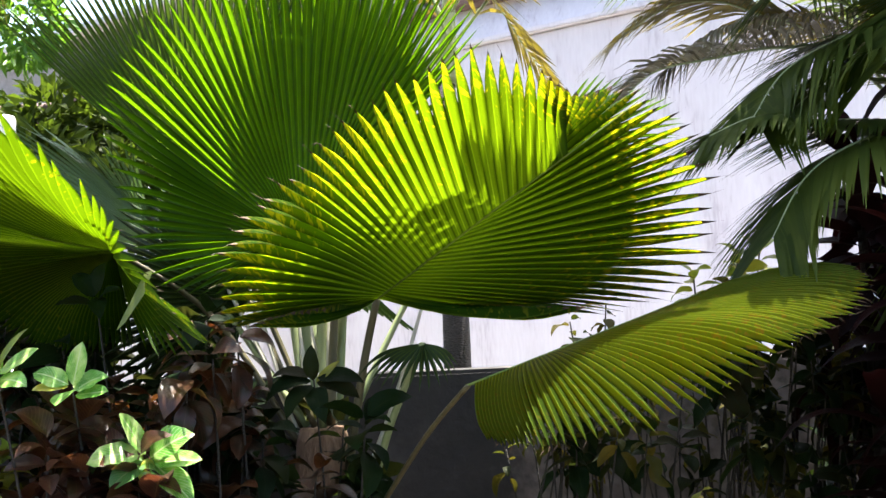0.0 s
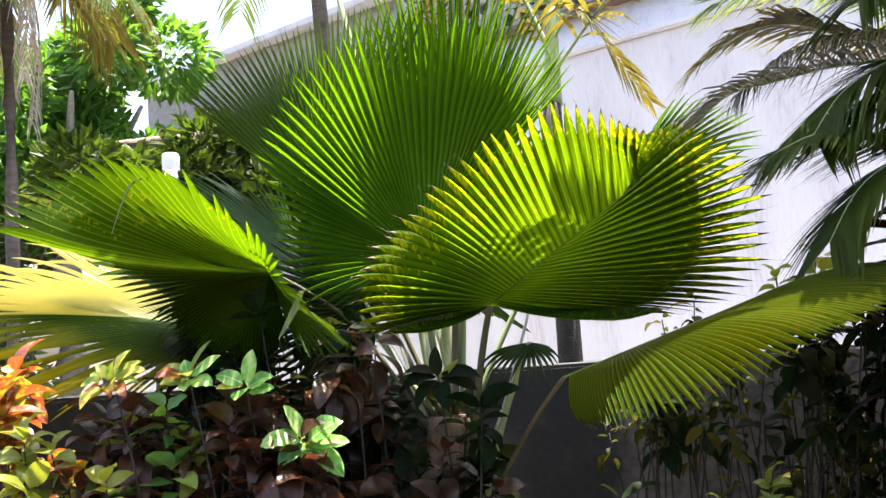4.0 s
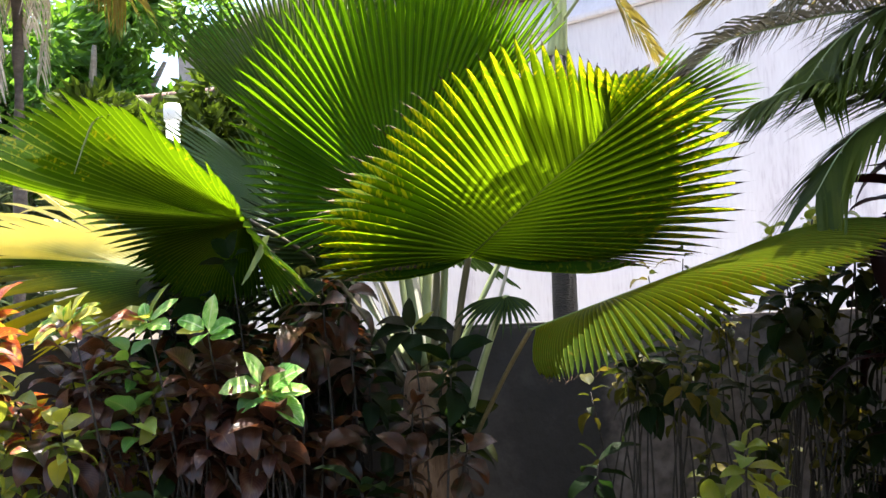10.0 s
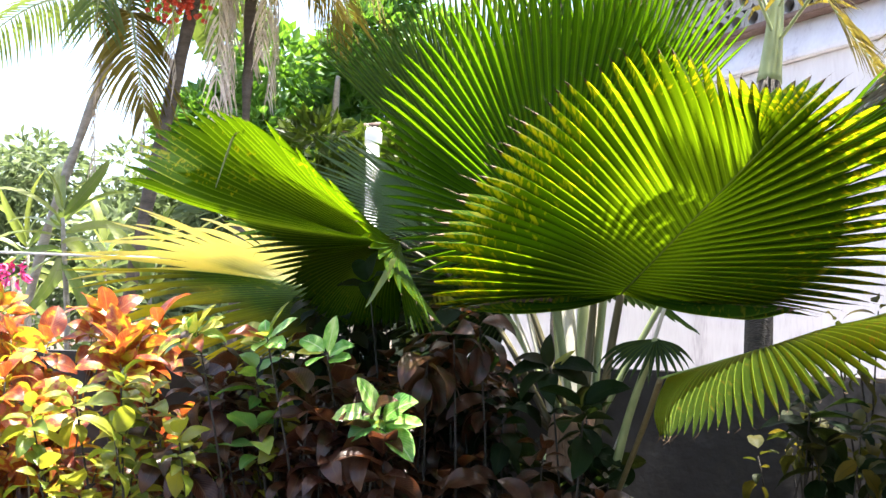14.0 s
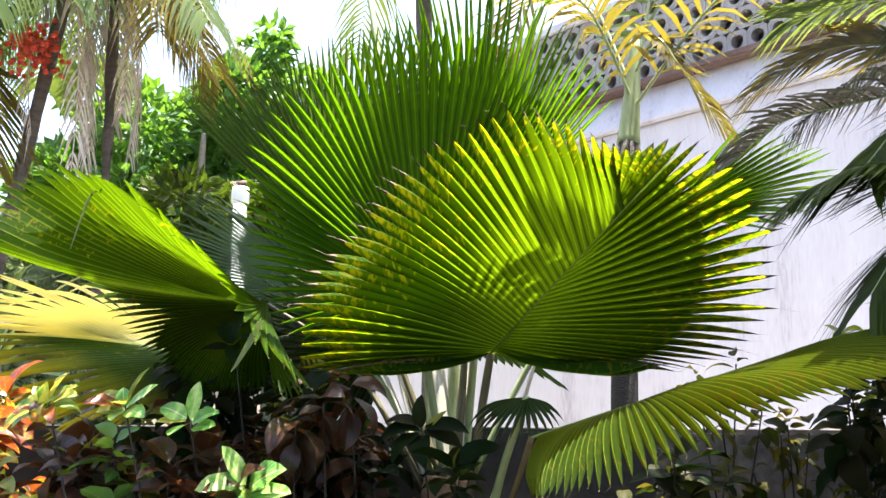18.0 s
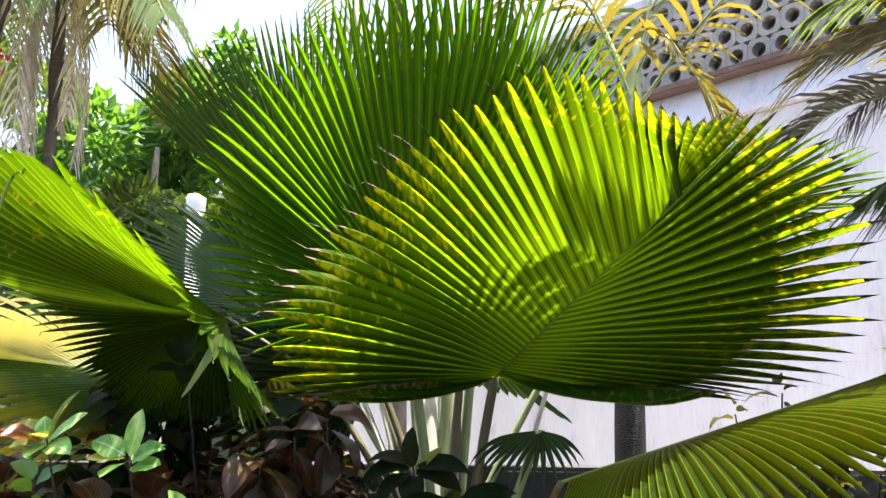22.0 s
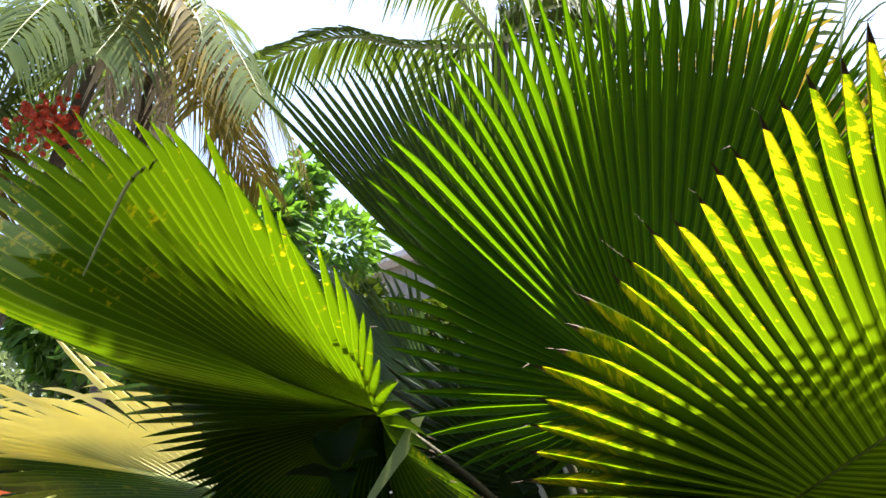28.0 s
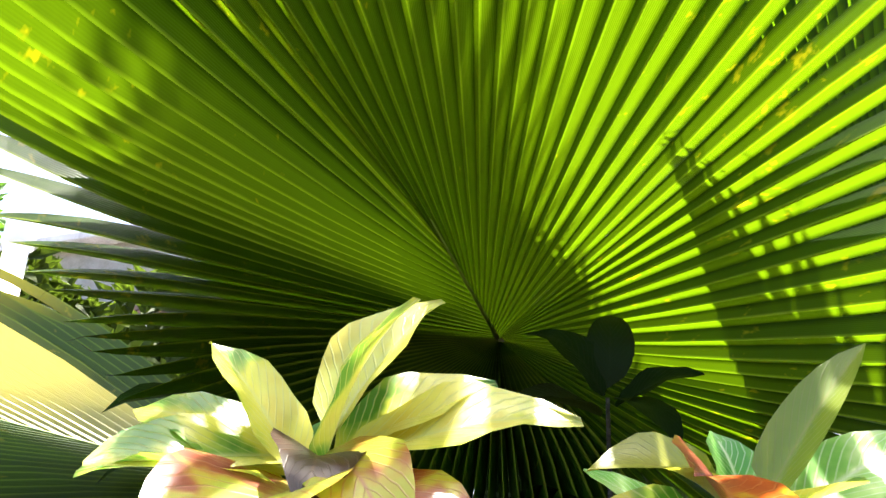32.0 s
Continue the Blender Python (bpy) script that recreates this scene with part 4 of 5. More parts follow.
def sprig(foot, centre, across, leaves, label, seed, stem_mat=None):
    """A croton top whose leaves point where they do: each leaf is (across, up, towards the path, leaf set, scale)."""
    rng = random.Random(seed)
    plant = thing("croton", foot, label, "croton", "crotons by the palm")
    c, f = Vector(centre), Vector(foot)
    pts = smooth_line([f, f.lerp(c, 0.6) + Vector((0.03, 0.04, 0)), c], 6)
    child("stem", tube_mesh("stem", pts, [0.0055 - 0.0003 * i for i in range(len(pts))], stem_mat or BARK_DARK, 7), plant)
    r = Vector((math.cos(across), math.sin(across), 0))
    w = Vector((math.sin(across), -math.cos(across), 0))
    for i, (dx, dz, dy, which, sc) in enumerate(leaves):
        d = (r * dx + Vector((0, 0, 1)) * dz + w * dy).normalized()
        face = w * 0.55 + Vector((0, 0, 0.75)) + Vector((rng.uniform(-0.25, 0.25), rng.uniform(-0.2, 0.2), 0))
        child("leaf", which[i % len(which)], plant, aim(c + d * 0.008 - Vector((0, 0, 0.006 * (i % 4))), d, face, sc))
    return plant


sprig((-0.98, 2.55, 0), (-1.03, 2.33, 1.503), -0.27, [(0.45, 0.9, -0.1, BRIGHT, 0.82), (0.94, 0.36, 0.15, BRIGHT, 0.95), (-0.85, 0.5, 0.1, BRIGHT, 0.85), (-0.98, 0.22, 0.35, BRIGHT, 0.95), (-0.9, -0.15, 0.5, BRIGHT, 0.9),
      (0.1, 0.05, 0.8, BROWN, 0.55), (0.7, -0.05, 0.7, RED, 0.6), (0.2, 0.7, 0.45, BRIGHT, 0.8), (-0.3, 0.3, -0.8, GREEN, 0.9), (0.5, 0.1, -0.8, GREEN, 0.9), (-0.6, -0.3, 0.6, GREEN, 0.8), (-0.45, 0.75, 0.2, BRIGHT, 0.75), (0.3, -0.15, 0.9, RED, 0.6), (0.75, 0.65, -0.2, BRIGHT, 0.8), (-0.2, -0.2, 0.9, RED, 0.75)],
      "yellow and cream croton rosette in sun", 1)
sprig((-0.80, 2.6, 0), (-0.845, 2.345, 1.495), -0.27, [(0.55, 0.85, 0.0, LANCE, 1.0), (0.9, 0.6, -0.1, LUSH, 0.85), (-0.1, 0.9, 0.1, LUSH, 0.62), (-0.97, 0.2, 0.3, BRIGHT, 0.9), (0.35, 0.15, 0.75, BRIGHT, 0.7),
      (-0.35, 0.2, 0.8, RED, 0.75), (0.95, 0.05, 0.4, LUSH, 0.85), (-0.6, 0.5, -0.4, LUSH, 0.75), (-0.55, 0.35, 0.35, LIMES, 0.9), (0.3, -0.3, 0.8, LUSH, 0.8)],
      "green and yellow croton with pale veins", 2)
sprig((-0.70, 2.62, 0), (-0.72, 2.42, 1.46), -0.1, [(-0.8, 0.5, 0.2, LUSH, 0.9), (0.2, 0.95, 0.0, LUSH, 0.85), (0.8, 0.5, 0.1, LUSH, 0.95), (0.95, 0.1, 0.3, LUSH, 0.9), (-0.9, 0.0, 0.4, BRIGHT, 0.85), (0.0, -0.2, 0.9, LUSH, 0.8), (0.4, 0.6, -0.6, LUSH, 0.9)],
      "glossy green croton in dappled light", 7)
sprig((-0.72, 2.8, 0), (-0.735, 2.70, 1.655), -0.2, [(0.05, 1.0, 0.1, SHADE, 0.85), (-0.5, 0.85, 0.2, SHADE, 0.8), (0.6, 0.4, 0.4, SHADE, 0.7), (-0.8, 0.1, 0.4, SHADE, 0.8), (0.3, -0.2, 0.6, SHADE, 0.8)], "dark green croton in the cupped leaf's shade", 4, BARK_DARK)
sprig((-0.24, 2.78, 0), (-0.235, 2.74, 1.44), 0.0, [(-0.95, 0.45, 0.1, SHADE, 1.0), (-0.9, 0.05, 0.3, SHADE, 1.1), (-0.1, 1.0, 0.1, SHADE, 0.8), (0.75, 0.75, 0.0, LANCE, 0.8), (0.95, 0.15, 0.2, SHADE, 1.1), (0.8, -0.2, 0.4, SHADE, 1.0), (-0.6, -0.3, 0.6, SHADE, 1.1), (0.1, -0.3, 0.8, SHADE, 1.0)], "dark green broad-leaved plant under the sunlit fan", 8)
sprig((-0.55, 2.6, 0), (-0.572, 2.42, 1.315), 0.1, [(-0.95, 0.15, 0.35, LUSH, 1.3), (-0.35, 0.75, 0.35, LUSH, 1.0), (0.7, 0.55, 0.35, LUSH, 1.35), (0.95, 0.05, 0.3, LUSH, 1.25), (0.05, -0.8, 0.5, BRIGHT, 0.85), (0.7, -0.65, 0.35, LUSH, 1.2), (-0.75, -0.35, 0.5, GREEN, 1.0), (-0.9, 0.3, -0.4, GREEN, 1.0)],
      "bright green croton sprig striped with shadow", 3)
shrub("croton", (-0.6, 2.75, 0), [(-0.66 + 0.05 * k, 2.56 + 0.06 * (k % 3), 1.34 + 0.04 * k) for k in range(6)], [BROWN], "dead brown croton leaves below the cupped fan", "croton", "crotons by the palm", 6, (10, 12), (-1.3, 0.2))
rg = random.Random(9)
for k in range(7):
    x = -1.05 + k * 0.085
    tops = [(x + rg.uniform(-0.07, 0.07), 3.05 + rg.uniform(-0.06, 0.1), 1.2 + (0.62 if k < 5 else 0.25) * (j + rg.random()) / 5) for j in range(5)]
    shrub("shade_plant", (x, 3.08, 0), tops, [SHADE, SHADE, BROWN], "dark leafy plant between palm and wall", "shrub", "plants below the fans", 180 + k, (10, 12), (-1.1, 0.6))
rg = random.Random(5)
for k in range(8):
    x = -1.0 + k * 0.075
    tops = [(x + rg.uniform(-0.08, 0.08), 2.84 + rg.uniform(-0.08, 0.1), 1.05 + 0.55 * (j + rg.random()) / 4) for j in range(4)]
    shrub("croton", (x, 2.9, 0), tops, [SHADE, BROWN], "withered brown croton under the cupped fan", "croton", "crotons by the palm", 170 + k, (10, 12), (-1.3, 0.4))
for k in range(12):
    x = -1.12 + k * 0.085
    tops = [(x + rg.uniform(-0.12, 0.12), 2.46 + rg.uniform(-0.08, 0.4), 0.5 + 0.9 * (j + rg.random()) / 6) for j in range(6)]
    shrub("croton", (x, 2.75, 0), tops, [BROWN, BROWN, SHADE], "brown and dark red croton in shade", "croton", "crotons by the palm", 20 + k, (11, 14), (-0.8, 0.8))
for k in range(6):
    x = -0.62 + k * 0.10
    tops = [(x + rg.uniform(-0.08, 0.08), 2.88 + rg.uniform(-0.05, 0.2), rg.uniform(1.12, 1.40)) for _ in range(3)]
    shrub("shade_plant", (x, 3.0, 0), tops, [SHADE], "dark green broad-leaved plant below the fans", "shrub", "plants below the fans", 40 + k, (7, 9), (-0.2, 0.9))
for k in range(14):
    x, y = -1.5 - 0.10 * k, 2.55 + rg.uniform(-0.1, 0.5)
    tops = [(x + rg.uniform(-0.15, 0.15), y + rg.uniform(-0.2, 0.2), 0.65 + 0.95 * (j + rg.random()) / 9) for j in range(9)]
    shrub("croton_hedge", (x, y + 0.1, 0), tops, [RED, RED, RED, MAROON], "red and yellow croton in full sun", "croton", "croton hedge", 60 + k, (11, 14), (-0.6, 1.0), 0.005, TWIG)
for k in range(8):
    x = -1.48 + k * 0.07
    tops = [(x + rg.uniform(-0.1, 0.1), 2.45 + rg.uniform(-0.15, 0.2), 0.55 + 0.85 * (j + rg.random()) / 6) for j in range(6)]
    shrub("lime_shrub", (x, 2.5, 0), tops, [LIMES], "yellow-green shrub with small leaves", "shrub", "lime shrubs", 80 + k, (9, 12), (-0.6, 0.9))
for k in range(16):
    x = -1.16 + k * 0.04
    sets = ([BROWN, MAROON], [MAROON], [GREEN, BROWN], [BROWN, MAROON])[k % 4]
    tops = [(x + rg.uniform(-0.04, 0.04), 2.46 + rg.uniform(-0.06, 0.14), 1.42 - 0.10 * (x + 1.16) - 0.15 * j - rg.uniform(0, 0.1)) for j in range(2)]
    shrub("croton", (x, 2.6, 0), tops, sets, "brown and green croton rosettes in dappled shade", "croton", "crotons by the palm", 190 + k, (9, 11), (-0.6, 0.8), 0.005)
twig = thing("bare_twig", (-0.62, 2.5, 0), "pale forked bare croton twigs", "twig")
for a_, b_, r_ in (((-0.62, 2.5, 0), (-0.632, 2.45, 1.02), 0.007), ((-0.632, 2.45, 1.02), (-0.80, 2.44, 1.24), 0.005), ((-0.632, 2.45, 1.02), (-0.60, 2.44, 1.22), 0.005), ((-0.66, 2.46, 1.0), (-0.72, 2.45, 1.3), 0.004)):
    pts = smooth_line([a_, Vector(a_).lerp(Vector(b_), 0.5) + Vector((0.008, 0, 0)), b_], 4)
    child("branch", tube_mesh("branch", pts, [r_ * (1 - 0.05 * i) for i in range(len(pts))], TWIG, 7), twig)
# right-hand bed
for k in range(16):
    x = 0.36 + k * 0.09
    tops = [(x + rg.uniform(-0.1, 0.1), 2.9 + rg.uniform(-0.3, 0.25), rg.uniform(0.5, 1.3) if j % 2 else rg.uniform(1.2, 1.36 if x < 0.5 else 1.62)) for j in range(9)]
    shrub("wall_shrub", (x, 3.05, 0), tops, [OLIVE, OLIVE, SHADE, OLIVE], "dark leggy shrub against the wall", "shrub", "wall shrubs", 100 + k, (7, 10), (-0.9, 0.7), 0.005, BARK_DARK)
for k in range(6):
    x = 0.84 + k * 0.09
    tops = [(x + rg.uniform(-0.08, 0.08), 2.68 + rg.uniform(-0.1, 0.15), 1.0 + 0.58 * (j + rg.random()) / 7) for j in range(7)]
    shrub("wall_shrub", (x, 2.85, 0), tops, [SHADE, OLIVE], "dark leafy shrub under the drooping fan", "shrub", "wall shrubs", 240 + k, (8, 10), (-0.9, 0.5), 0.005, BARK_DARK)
shrub("lime_shrub", (0.60, 2.6, 0), [(0.60, 2.45, 1.10), (0.54, 2.5, 0.95), (0.68, 2.5, 1.0), (0.6, 2.5, 0.8)], [LIMES], "yellow-green variegated shrub in front of the wall", "shrub", "", 120, (12, 14), (-0.4, 0.9))

shrub("lime_shrub", (0.95, 3.05, 0), [(0.95, 2.95, 1.70), (0.84, 3.0, 1.66), (1.04, 3.0, 1.73)], [LIMES], "bright yellow-green shrub top against the white wall", "shrub", "lime shrubs", 121, (9, 11), (-0.3, 0.9))
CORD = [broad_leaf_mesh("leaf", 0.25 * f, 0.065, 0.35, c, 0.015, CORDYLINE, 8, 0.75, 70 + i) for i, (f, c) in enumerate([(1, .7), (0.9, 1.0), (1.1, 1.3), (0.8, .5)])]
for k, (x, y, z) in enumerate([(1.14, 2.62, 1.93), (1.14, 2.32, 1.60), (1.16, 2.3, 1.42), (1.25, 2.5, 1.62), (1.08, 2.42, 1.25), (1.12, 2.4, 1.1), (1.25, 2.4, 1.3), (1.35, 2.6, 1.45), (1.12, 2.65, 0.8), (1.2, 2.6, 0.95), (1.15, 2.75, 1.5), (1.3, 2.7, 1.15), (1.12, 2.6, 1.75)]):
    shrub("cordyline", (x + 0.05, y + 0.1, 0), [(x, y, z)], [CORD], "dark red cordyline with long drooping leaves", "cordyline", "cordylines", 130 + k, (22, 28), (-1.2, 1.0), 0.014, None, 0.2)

# ---- areca palms by the house ----
areca = thing("areca_palm", (0.30, 4.25, 0), "slender areca palm with a ringed green trunk", "palm")
child("trunk", tube_mesh("trunk", smooth_line([(0.25, 3.85, -0.02), (0.26, 3.85, 1.5), (0.30, 4.2, 2.56)], 6), [0.058 - 0.0014 * i for i in range(13)], BARK_DARK, 12), areca)
child("crownshaft", tube_mesh("crownshaft", smooth_line([(0.30, 4.2, 2.54), (0.32, 4.22, 2.75), (0.34, 4.25, 3.0)], 5), [0.05 - 0.003 * i for i in range(11)], PETIOLE, 12), areca)
for k, pts in enumerate([
        [(0.33, 4.2, 2.7), (0.15, 4.1, 3.1), (-0.05, 3.9, 3.1), (-0.15, 3.8, 2.75)], [(0.33, 4.2, 2.7), (0.7, 3.9, 3.05), (1.1, 3.6, 3.0), (1.4, 3.4, 2.7)],
        [(0.33, 4.2, 2.75), (0.45, 4.3, 3.4), (0.6, 4.4, 3.9), (0.9, 4.4, 4.2)], [(0.33, 4.2, 2.75), (0.1, 4.4, 3.4), (-0.2, 4.5, 3.9), (-0.6, 4.5, 4.1)]]):
    child("frond", frond_mesh("frond", pts, 0.36, 34, FROND_OLIVE if k < 2 else FROND, 200 + k, 0.5, 0.022), areca)
child("frond", frond_mesh("frond", [(0.34, 4.2, 2.85), (0.42, 4.05, 2.93), (0.50, 4.0, 2.80), (0.60, 4.0, 2.63), (0.70, 4.0, 2.48)], 0.22, 30, FROND_OLIVE, 209, 0.15, 0.022, 0.1, 0.2, 0.006, 0.8), areca)

areca_r = thing("areca_palm", (1.75, 2.95, 0), "areca palm clump with arching olive fronds", "palm")
for k, (dx, dy) in enumerate(((0, 0), (0.14, 0.1), (0.05, -0.15))):
    child("trunk", tube_mesh("trunk", smooth_line([(1.75 + dx, 2.95 + dy, -0.02), (1.70 + dx, 2.92 + dy, 0.9), (1.55 + dx, 2.85 + dy, 2.02)], 5), [0.045 - 0.002 * i for i in range(11)], BARK, 12), areca_r)
CROWN = (1.55, 2.85, 1.95)
for k, (pts, mm, vee, drp, ln, swp, rag) in enumerate([
        ([CROWN, (1.30, 2.85, 2.26), (1.05, 2.82, 2.28), (0.85, 2.8, 2.245), (0.69, 2.8, 2.21), (0.58, 2.8, 2.12)], FROND_DRY, 0.7, 0.5, 0.24, 0.9, 0.4),
        ([CROWN, (1.30, 2.95, 2.32), (1.10, 3.0, 2.43), (0.95, 3.0, 2.475), (0.80, 3.0, 2.45), (0.66, 3.0, 2.36)], FROND_OLIVE, 0.3, 0.4, 0.27, 1.0, 0.3),
        ([CROWN, (1.36, 2.66, 2.01), (1.2, 2.6, 2.025), (0.99, 2.55, 2.02), (0.83, 2.5, 2.02), (0.70, 2.48, 1.97)], FROND_DARK, -0.1, 0.25, 0.30, 1.2, 0.25),
        ([CROWN, (1.38, 2.7, 2.2), (1.21, 2.6, 2.26), (1.07, 2.58, 2.22), (0.93, 2.56, 2.14), (0.82, 2.5, 2.02)], FROND_DARK, 0.1, 0.4, 0.34, 1.0, 0.25),
        ([CROWN, (1.42, 2.62, 2.12), (1.25, 2.52, 2.18), (1.07, 2.5, 2.14), (0.90, 2.45, 2.03)], FROND_DARK, 0.3, 0.4, 0.32, 1.1, 0.25),
        ([CROWN, (1.42, 2.75, 2.5), (1.22, 2.7, 2.72), (1.0, 2.65, 2.78)], FROND, 0.3, 0.5, 0.36, 1.0, 0.25),
        # Next frond stays above view, added to shade the sunlit fan's right half.
        ([CROWN, (1.36, 2.66, 2.6), (1.10, 2.50, 2.74), (0.80, 2.38, 2.66)], FROND_OLIVE, 0.1, 0.5, 0.34, 1.0, 0.25),
        ([CROWN, (1.48, 2.75, 2.35), (1.34, 2.68, 2.5), (1.15, 2.6, 2.5), (1.0, 2.55, 2.4)], FROND_DARK, 0.2, 0.5, 0.36, 1.0, 0.25),
        ([CROWN, (1.5, 2.6, 1.93), (1.38, 2.48, 1.86), (1.2, 2.4, 1.66)], FROND_DARK, 0.1, 0.6, 0.3, 1.0, 0.25),
        ([CROWN, (1.44, 2.9, 2.3), (1.25, 2.95, 2.5), (1.0, 3.05, 2.62), (0.78, 3.1, 2.6)], FROND, 0.4, 0.4, 0.3, 1.0, 0.3),
        # Next two fronds are unseen too, placed as shade over the sunlit fan.
        ([CROWN, (1.38, 2.8, 2.55), (0.95, 2.72, 2.84), (0.55, 2.62, 2.84), (0.22, 2.52, 2.72)], FROND, 0.1, 0.3, 0.36, 0.7, 0.25),
        ([CROWN, (1.36, 2.9, 2.6), (0.98, 2.92, 2.94), (0.60, 2.85, 2.96), (0.30, 2.75, 2.84)], FROND, 0.1, 0.3, 0.36, 0.7, 0.25),
        ([CROWN, (1.38, 2.6, 2.0), (1.1, 2.45, 1.96), (0.9, 2.4, 1.87), (0.78, 2.36, 1.72)], FROND_DARK, 0.0, 0.35, 0.28, 1.2, 0.25),
        ([CROWN, (1.46, 2.55, 2.2), (1.3, 2.42, 2.3), (1.15, 2.36, 2.25), (1.05, 2.32, 2.1)], FROND_DARK, 0.2, 0.4, 0.3, 1.1, 0.25),
        ([CROWN, (1.34, 2.92, 2.36), (1.12, 2.95, 2.40), (0.92, 2.95, 2.36), (0.76, 2.95, 2.24)], FROND_DRY, 0.3, 0.7, 0.2, 0.6, 0.5),
        ([CROWN, (1.9, 2.9, 2.5), (2.1, 2.7, 2.8), (2.4, 2.6, 2.7)], FROND, 0.3, 0.5, 0.36, 0.9, 0.2)]):
    child("frond", frond_mesh("frond", pts, ln, 90, mm, 220 + k, drp, 0.010 if mm is FROND_DRY else 0.015, vee, 0.14, 0.007, swp, None, rag), areca_r, None, "dry silvery frond" if mm is FROND_DRY else "")

# ---- background trees ----
tree = thing("broadleaf_tree", (-3.9, 8.9, 0), "dense round broadleaf tree with glossy green leaves", "tree")
child("trunk", tube_mesh("trunk", smooth_line([(-3.9, 8.9, 0), (-3.85, 8.9, 1.5), (-3.9, 8.9, 3.2)], 5), [0.22 - 0.012 * i for i in range(11)], BARK, 12), tree)
for k in range(6):
    an = k * 1.05
    child("limb", tube_mesh("limb", smooth_line([(-3.9, 8.9, 2.4), (-3.9 + 0.4 * math.cos(an), 8.9 + 0.4 * math.sin(an), 3.2), (-3.9 + 0.8 * math.cos(an), 8.9 + 0.8 * math.sin(an), 3.9)], 5), [0.09 - 0.007 * i for i in range(11)], BARK, 8), tree)
rg = random.Random(8)
clumps = [(-3.9 + rg.uniform(-1.05, 1.0), 8.9 + rg.uniform(-0.9, 0.9), 3.75 + rg.uniform(-0.9, 0.75), rg.uniform(0.28, 0.5)) for _ in range(34)]
clumps += [(-3.15, 8.7, 4.75, 0.22), (-3.05, 8.7, 4.95, 0.16), (-3.3, 8.7, 4.5, 0.25)]
child("crown", leaf_cloud("crown", clumps, TREE_LEAF, 17000, 0.16, 3), tree)
bush = thing("tall_shrub", (-1.9, 6.4, 0), "dark green leafy shrub behind the vent pipe", "shrub")
child("stem", tube_mesh("stem", smooth_line([(-1.9, 6.4, 0), (-1.95, 6.4, 1.2), (-1.9, 6.4, 2.4)], 5), [0.06 - 0.004 * i for i in range(11)], BARK_DARK, 8), bush)
clumps = [(-2.6 + 0.13 * k + rg.uniform(-0.1, 0.1), 6.4 + rg.uniform(-0.3, 0.3), rg.uniform(2.15, 2.95), rg.uniform(0.2, 0.32)) for k in range(14)]
child("crown", leaf_cloud("crown", clumps, FROND_DARK, 5000, 0.14, 33), bush)
for k, (x, y, z, sc) in enumerate([(-6.3, 9.5, 2.4, 1.0), (-8.2, 9.0, 2.2, 1.2), (-4.9, 8.6, 2.1, 0.9), (-9.5, 6.5, 1.9, 1.1)]):
    t2 = thing("far_tree", (x, y, 0), "hazy pale green tree behind the garden", "tree", "far trees")
    child("trunk", tube_mesh("trunk", [(x, y, 0), (x + 0.05, y, z)], [0.15, 0.08], BARK, 10), t2)
    clumps = [(x + rg.uniform(-1, 1) * sc, y + rg.uniform(-0.8, 0.8), z + rg.uniform(-1.2, 0.9) * sc, rg.uniform(0.3, 0.55)) for _ in range(22)]
    child("crown", leaf_cloud("crown", clumps, FAR_LEAF, 5000, 0.15, 40 + k), t2)


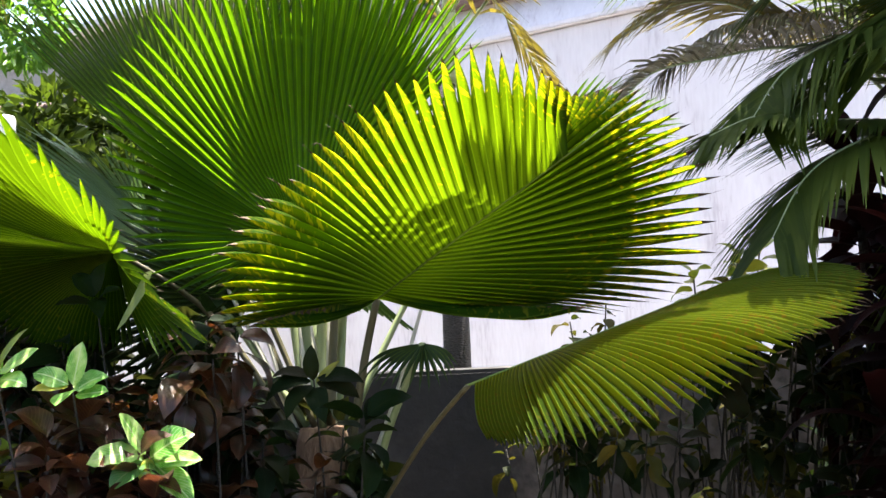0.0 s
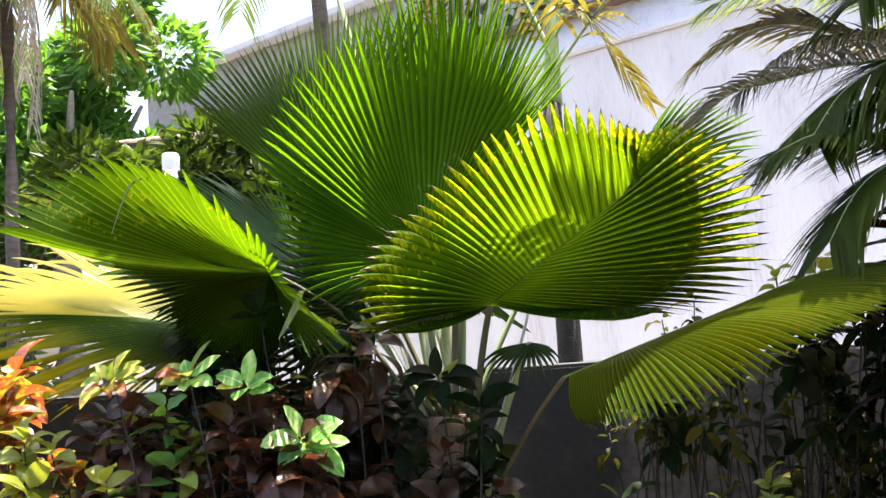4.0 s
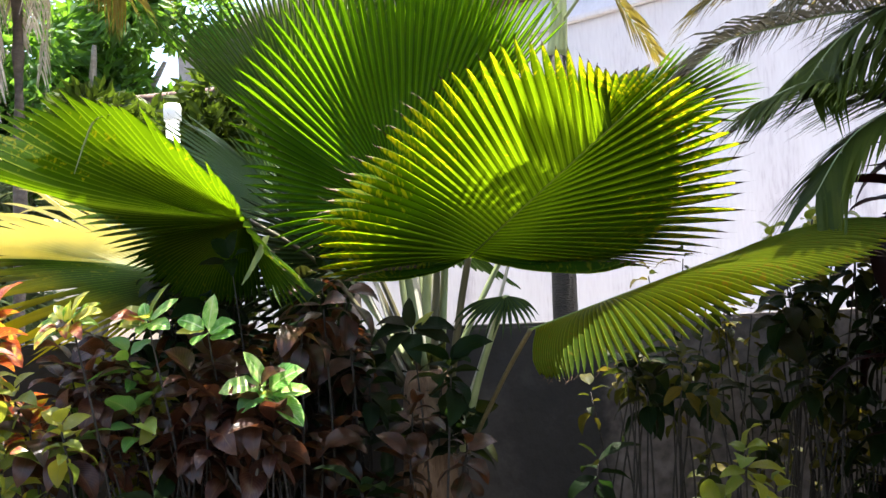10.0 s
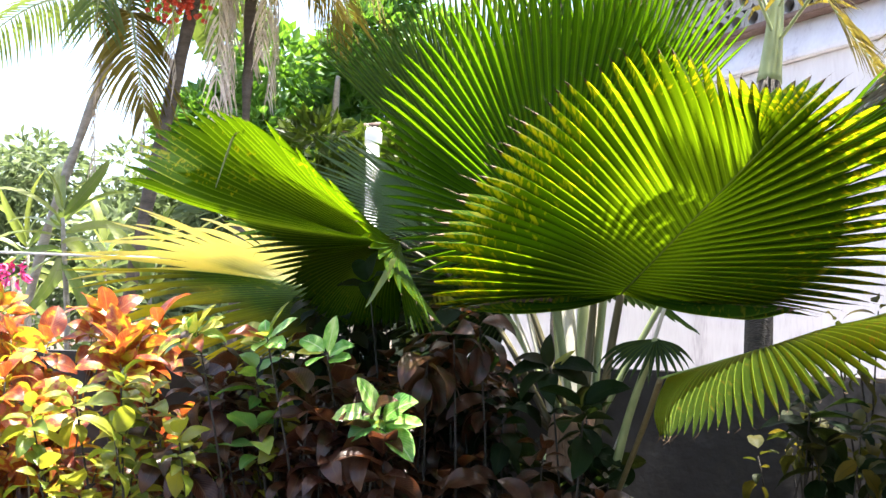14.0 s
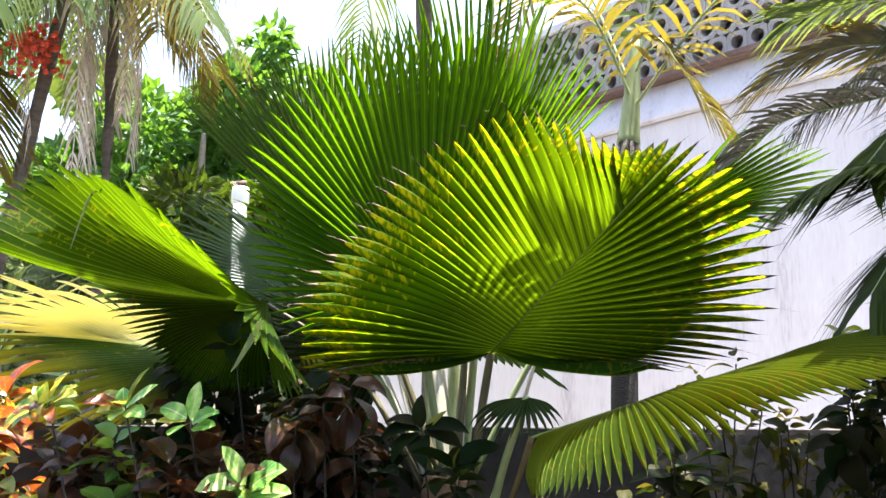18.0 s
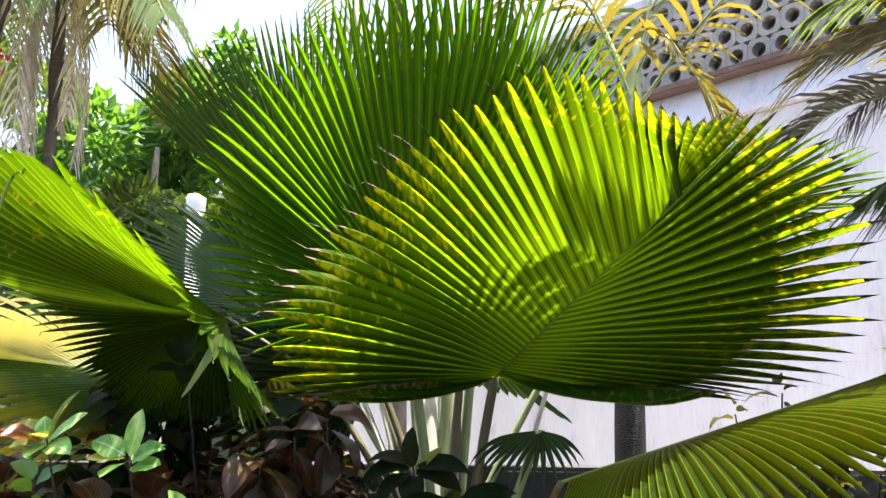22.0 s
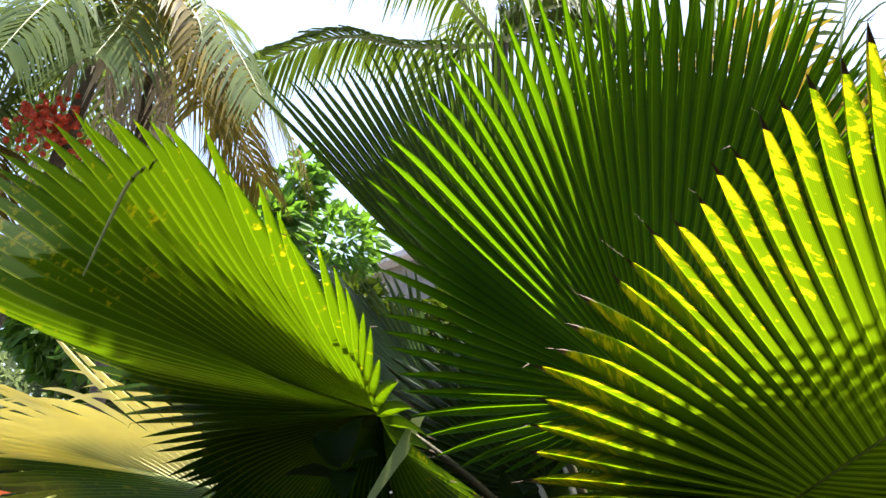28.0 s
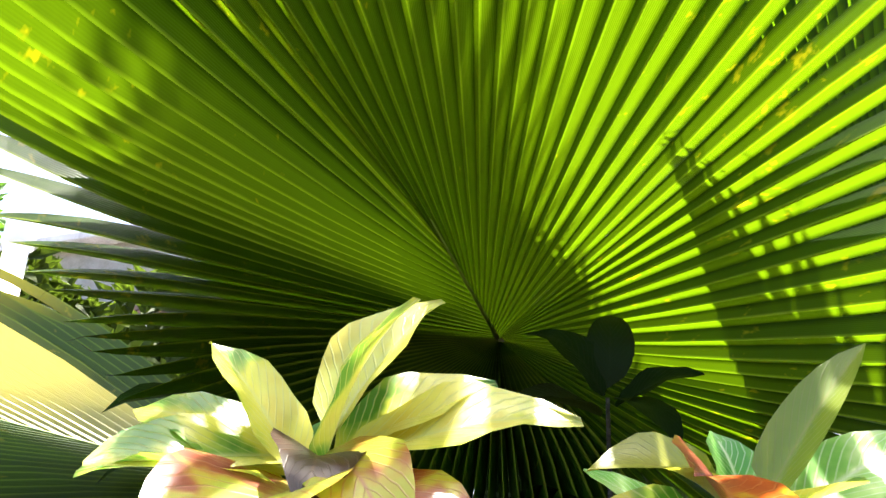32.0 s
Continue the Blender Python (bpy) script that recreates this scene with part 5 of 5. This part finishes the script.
def hanging_palm(name, foot, top, label, seed, fronds, skirts, fruit=None, group="", thick=0.075, reach=1.0, mids=(), bark=None, arches=()):
    p = thing(name, foot, label, "palm", group)
    rng = random.Random(seed)
    f, t = Vector(foot), Vector(top)
    pts = smooth_line([f, *(mids or [f.lerp(t, 0.5) + Vector((0.05, 0, 0))]), t], 6)
    child("trunk", tube_mesh("trunk", pts, [thick + 0.004 * math.sin(i * 2.1) for i in range(len(pts))], bark or BARK_BROWN, 12), p)
    for k, fp in enumerate(arches):
        child("frond", frond_mesh("frond", [t, *fp], 0.34, 46, FROND_OLIVE if k % 2 else FROND, seed * 77 + k, 0.7, 0.02, 0.15, 0.06, 0.012, 0.6), p)
    for k in range(fronds):
        an = k * 2.4 + rng.uniform(-0.2, 0.2)
        ln = rng.uniform(1.1, 1.5) * reach
        o = Vector((math.cos(an), math.sin(an), 0))
        up = rng.uniform(0.1, 0.8)
        fp = [t, t + o * ln * 0.35 + Vector((0, 0, 0.35 * ln * up + 0.2)), t + o * ln * 0.7 + Vector((0, 0, 0.25 * ln * up - 0.1)), t + o * ln * 0.95 + Vector((0, 0, -0.5 * ln * (1 - 0.5 * up)))]
        child("frond", frond_mesh("frond", fp, 0.36, 36, FROND if k % 3 else FROND_OLIVE, seed * 31 + k, 0.8, 0.02, 0.2), p)
    for k in range(skirts):
        an = k * 2.4 + 1.0
        o = Vector((math.cos(an), math.sin(an), 0))
        ln = rng.uniform(0.7, 1.2)
        fp = [t, t + o * 0.16 * reach + Vector((0, 0, 0.02)), t + o * 0.30 * reach + Vector((0, 0, -ln * 0.5)), t + o * 0.24 * reach + Vector((0, 0, -ln))]
        child("dead_frond", frond_mesh("dead_frond", fp, 0.22 * reach, 24, SKIRT, seed * 57 + k, 1.0, 0.014, -0.2, 0.2, 0.010, 1.2, SKIRT, 0.5), p, None, "dry hanging frond")
    if fruit:
        bm = bmesh.new()
        for _ in range(160):
            v = Vector((rng.gauss(0, 0.075), rng.gauss(0, 0.06), rng.gauss(0, 0.07)))
            bmesh.ops.create_icosphere(bm, subdivisions=1, radius=0.016, matrix=Matrix.Translation(Vector(fruit) + v))
        me = bpy.data.meshes.new("fruit_bunch")
        bm.to_mesh(me)
        bm.free()
        me.materials.append(FRUIT)
        tagged(child("fruit_bunch", me, p, None, "cluster of small red fruit"), "cluster of small red fruit", kind="stuff")
    return p


hanging_palm("feather_palm", (-3.3, 4.9, 0), (-2.76, 4.9, 3.75), "feather palm with red fruit and dry hanging fronds", 1, 5, 3, (-2.84, 4.75, 3.38), "feather palms", 0.038, 0.6, [(-3.2, 4.9, 1.4), (-3.08, 4.9, 2.2), (-2.97, 4.9, 2.75)],
             arches=[[(-3.0, 4.7, 3.95), (-3.2, 4.6, 3.7), (-3.22, 4.55, 3.2)], [(-2.5, 4.8, 4.05), (-2.2, 4.75, 3.9), (-2.08, 4.7, 3.4)]])
hanging_palm("feather_palm", (-2.70, 5.1, 0), (-2.58, 5.1, 3.8), "feather palm with a long dry skirt of dead fronds", 2, 6, 7, None, "feather palms", 0.034, 0.55)
hanging_palm("feather_palm", (-4.1, 4.8, 0), (-3.22, 4.8, 3.3), "slim leaning palm with a grey trunk", 3, 0, 2, None, "feather palms", 0.026, 0.5, [(-3.75, 4.8, 1.8), (-3.46, 4.8, 2.69)], BARK,
             [[(-3.5, 4.8, 3.45), (-3.9, 4.8, 3.43), (-4.35, 4.8, 3.2)], [(-3.14, 4.75, 3.3), (-3.05, 4.7, 3.02), (-2.98, 4.7, 2.72)], [(-3.1, 4.8, 3.7), (-2.9, 4.8, 4.0), (-2.6, 4.8, 4.1)], [(-3.4, 4.9, 3.7), (-3.7, 5.0, 3.95), (-4.2, 5.0, 3.9)]])
hanging_palm("feather_palm", (-0.98, 6.15, 0), (-1.0, 6.1, 4.5), "tall palm with an arching crown behind the fans", 4, 3, 0, None, "feather palms", 0.05)

arch = bpy.data.objects["feather_palm.003"]
for k, pts in enumerate([[(-1.0, 6.1, 4.5), (-1.55, 6.1, 4.53), (-1.91, 6.1, 4.62), (-2.26, 6.1, 4.55), (-2.53, 6.1, 4.37), (-2.63, 6.1, 4.0)], [(-1.0, 6.1, 4.5), (-0.85, 6.1, 4.9), (-0.7, 6.1, 5.2), (-0.4, 6.1, 5.3)],
                         [(-1.0, 6.1, 4.5), (-1.4, 6.0, 4.95), (-1.9, 5.9, 5.2), (-2.5, 5.8, 5.2)], [(-1.0, 6.1, 4.5), (-0.7, 5.9, 4.6), (-0.45, 5.8, 4.5), (-0.2, 5.7, 4.2)]]):
    child("frond", frond_mesh("frond", pts, 0.36 if k == 0 else 0.45, 72, FROND_DARK, 300 + k, 0.75, 0.026, 0.25, 0.08, 0.02, 0.7), arch)
bract = thing("bougainvillea", (-2.6, 3.4, 0), "magenta flowering shrub behind the hedge", "shrub")
child("stem", tube_mesh("stem", [(-2.6, 3.4, 0), (-2.6, 3.4, 1.7)], [0.02, 0.01], TWIG, 6), bract)
child("bract_cluster", leaf_cloud("bract_cluster", [(-2.6, 3.4, 1.72, 0.045), (-2.75, 3.4, 1.70, 0.06)], MAGENTA, 130, 0.04, 77), bract)
ST = [broad_leaf_mesh("leaf", 0.55 * f, 0.07, 0.3, c, 0.005, STRAP, 8, 0.65, 90 + i) for i, (f, c) in enumerate([(1, .8), (0.9, 1.2), (1.1, 0.5)])]
for k, (x, y, z) in enumerate([(-3.42, 4.62, 2.12), (-3.9, 5.6, 2.0), (-4.9, 6.0, 2.1), (-3.1, 5.0, 1.75)]):
    shrub("dracaena", (x, y, 0), [(x, y, z)], [ST], "light green dracaena with strap leaves", "dracaena", "dracaenas", 150 + k, (16, 20), (-0.6, 1.2), 0.03, BARK, 0.3)
wire = thing("wire", (-2.4, 3.55, 1.8), "thin grey wire strung across the garden", "wire")
child("strand", tube_mesh("strand", smooth_line([(-5.5, 4.6, 2.05), (-3.8, 4.05, 1.90), (-2.9, 3.75, 1.84), (-2.0, 3.6, 1.80)], 8), [0.006] * 25, WIRE, 6), wire)
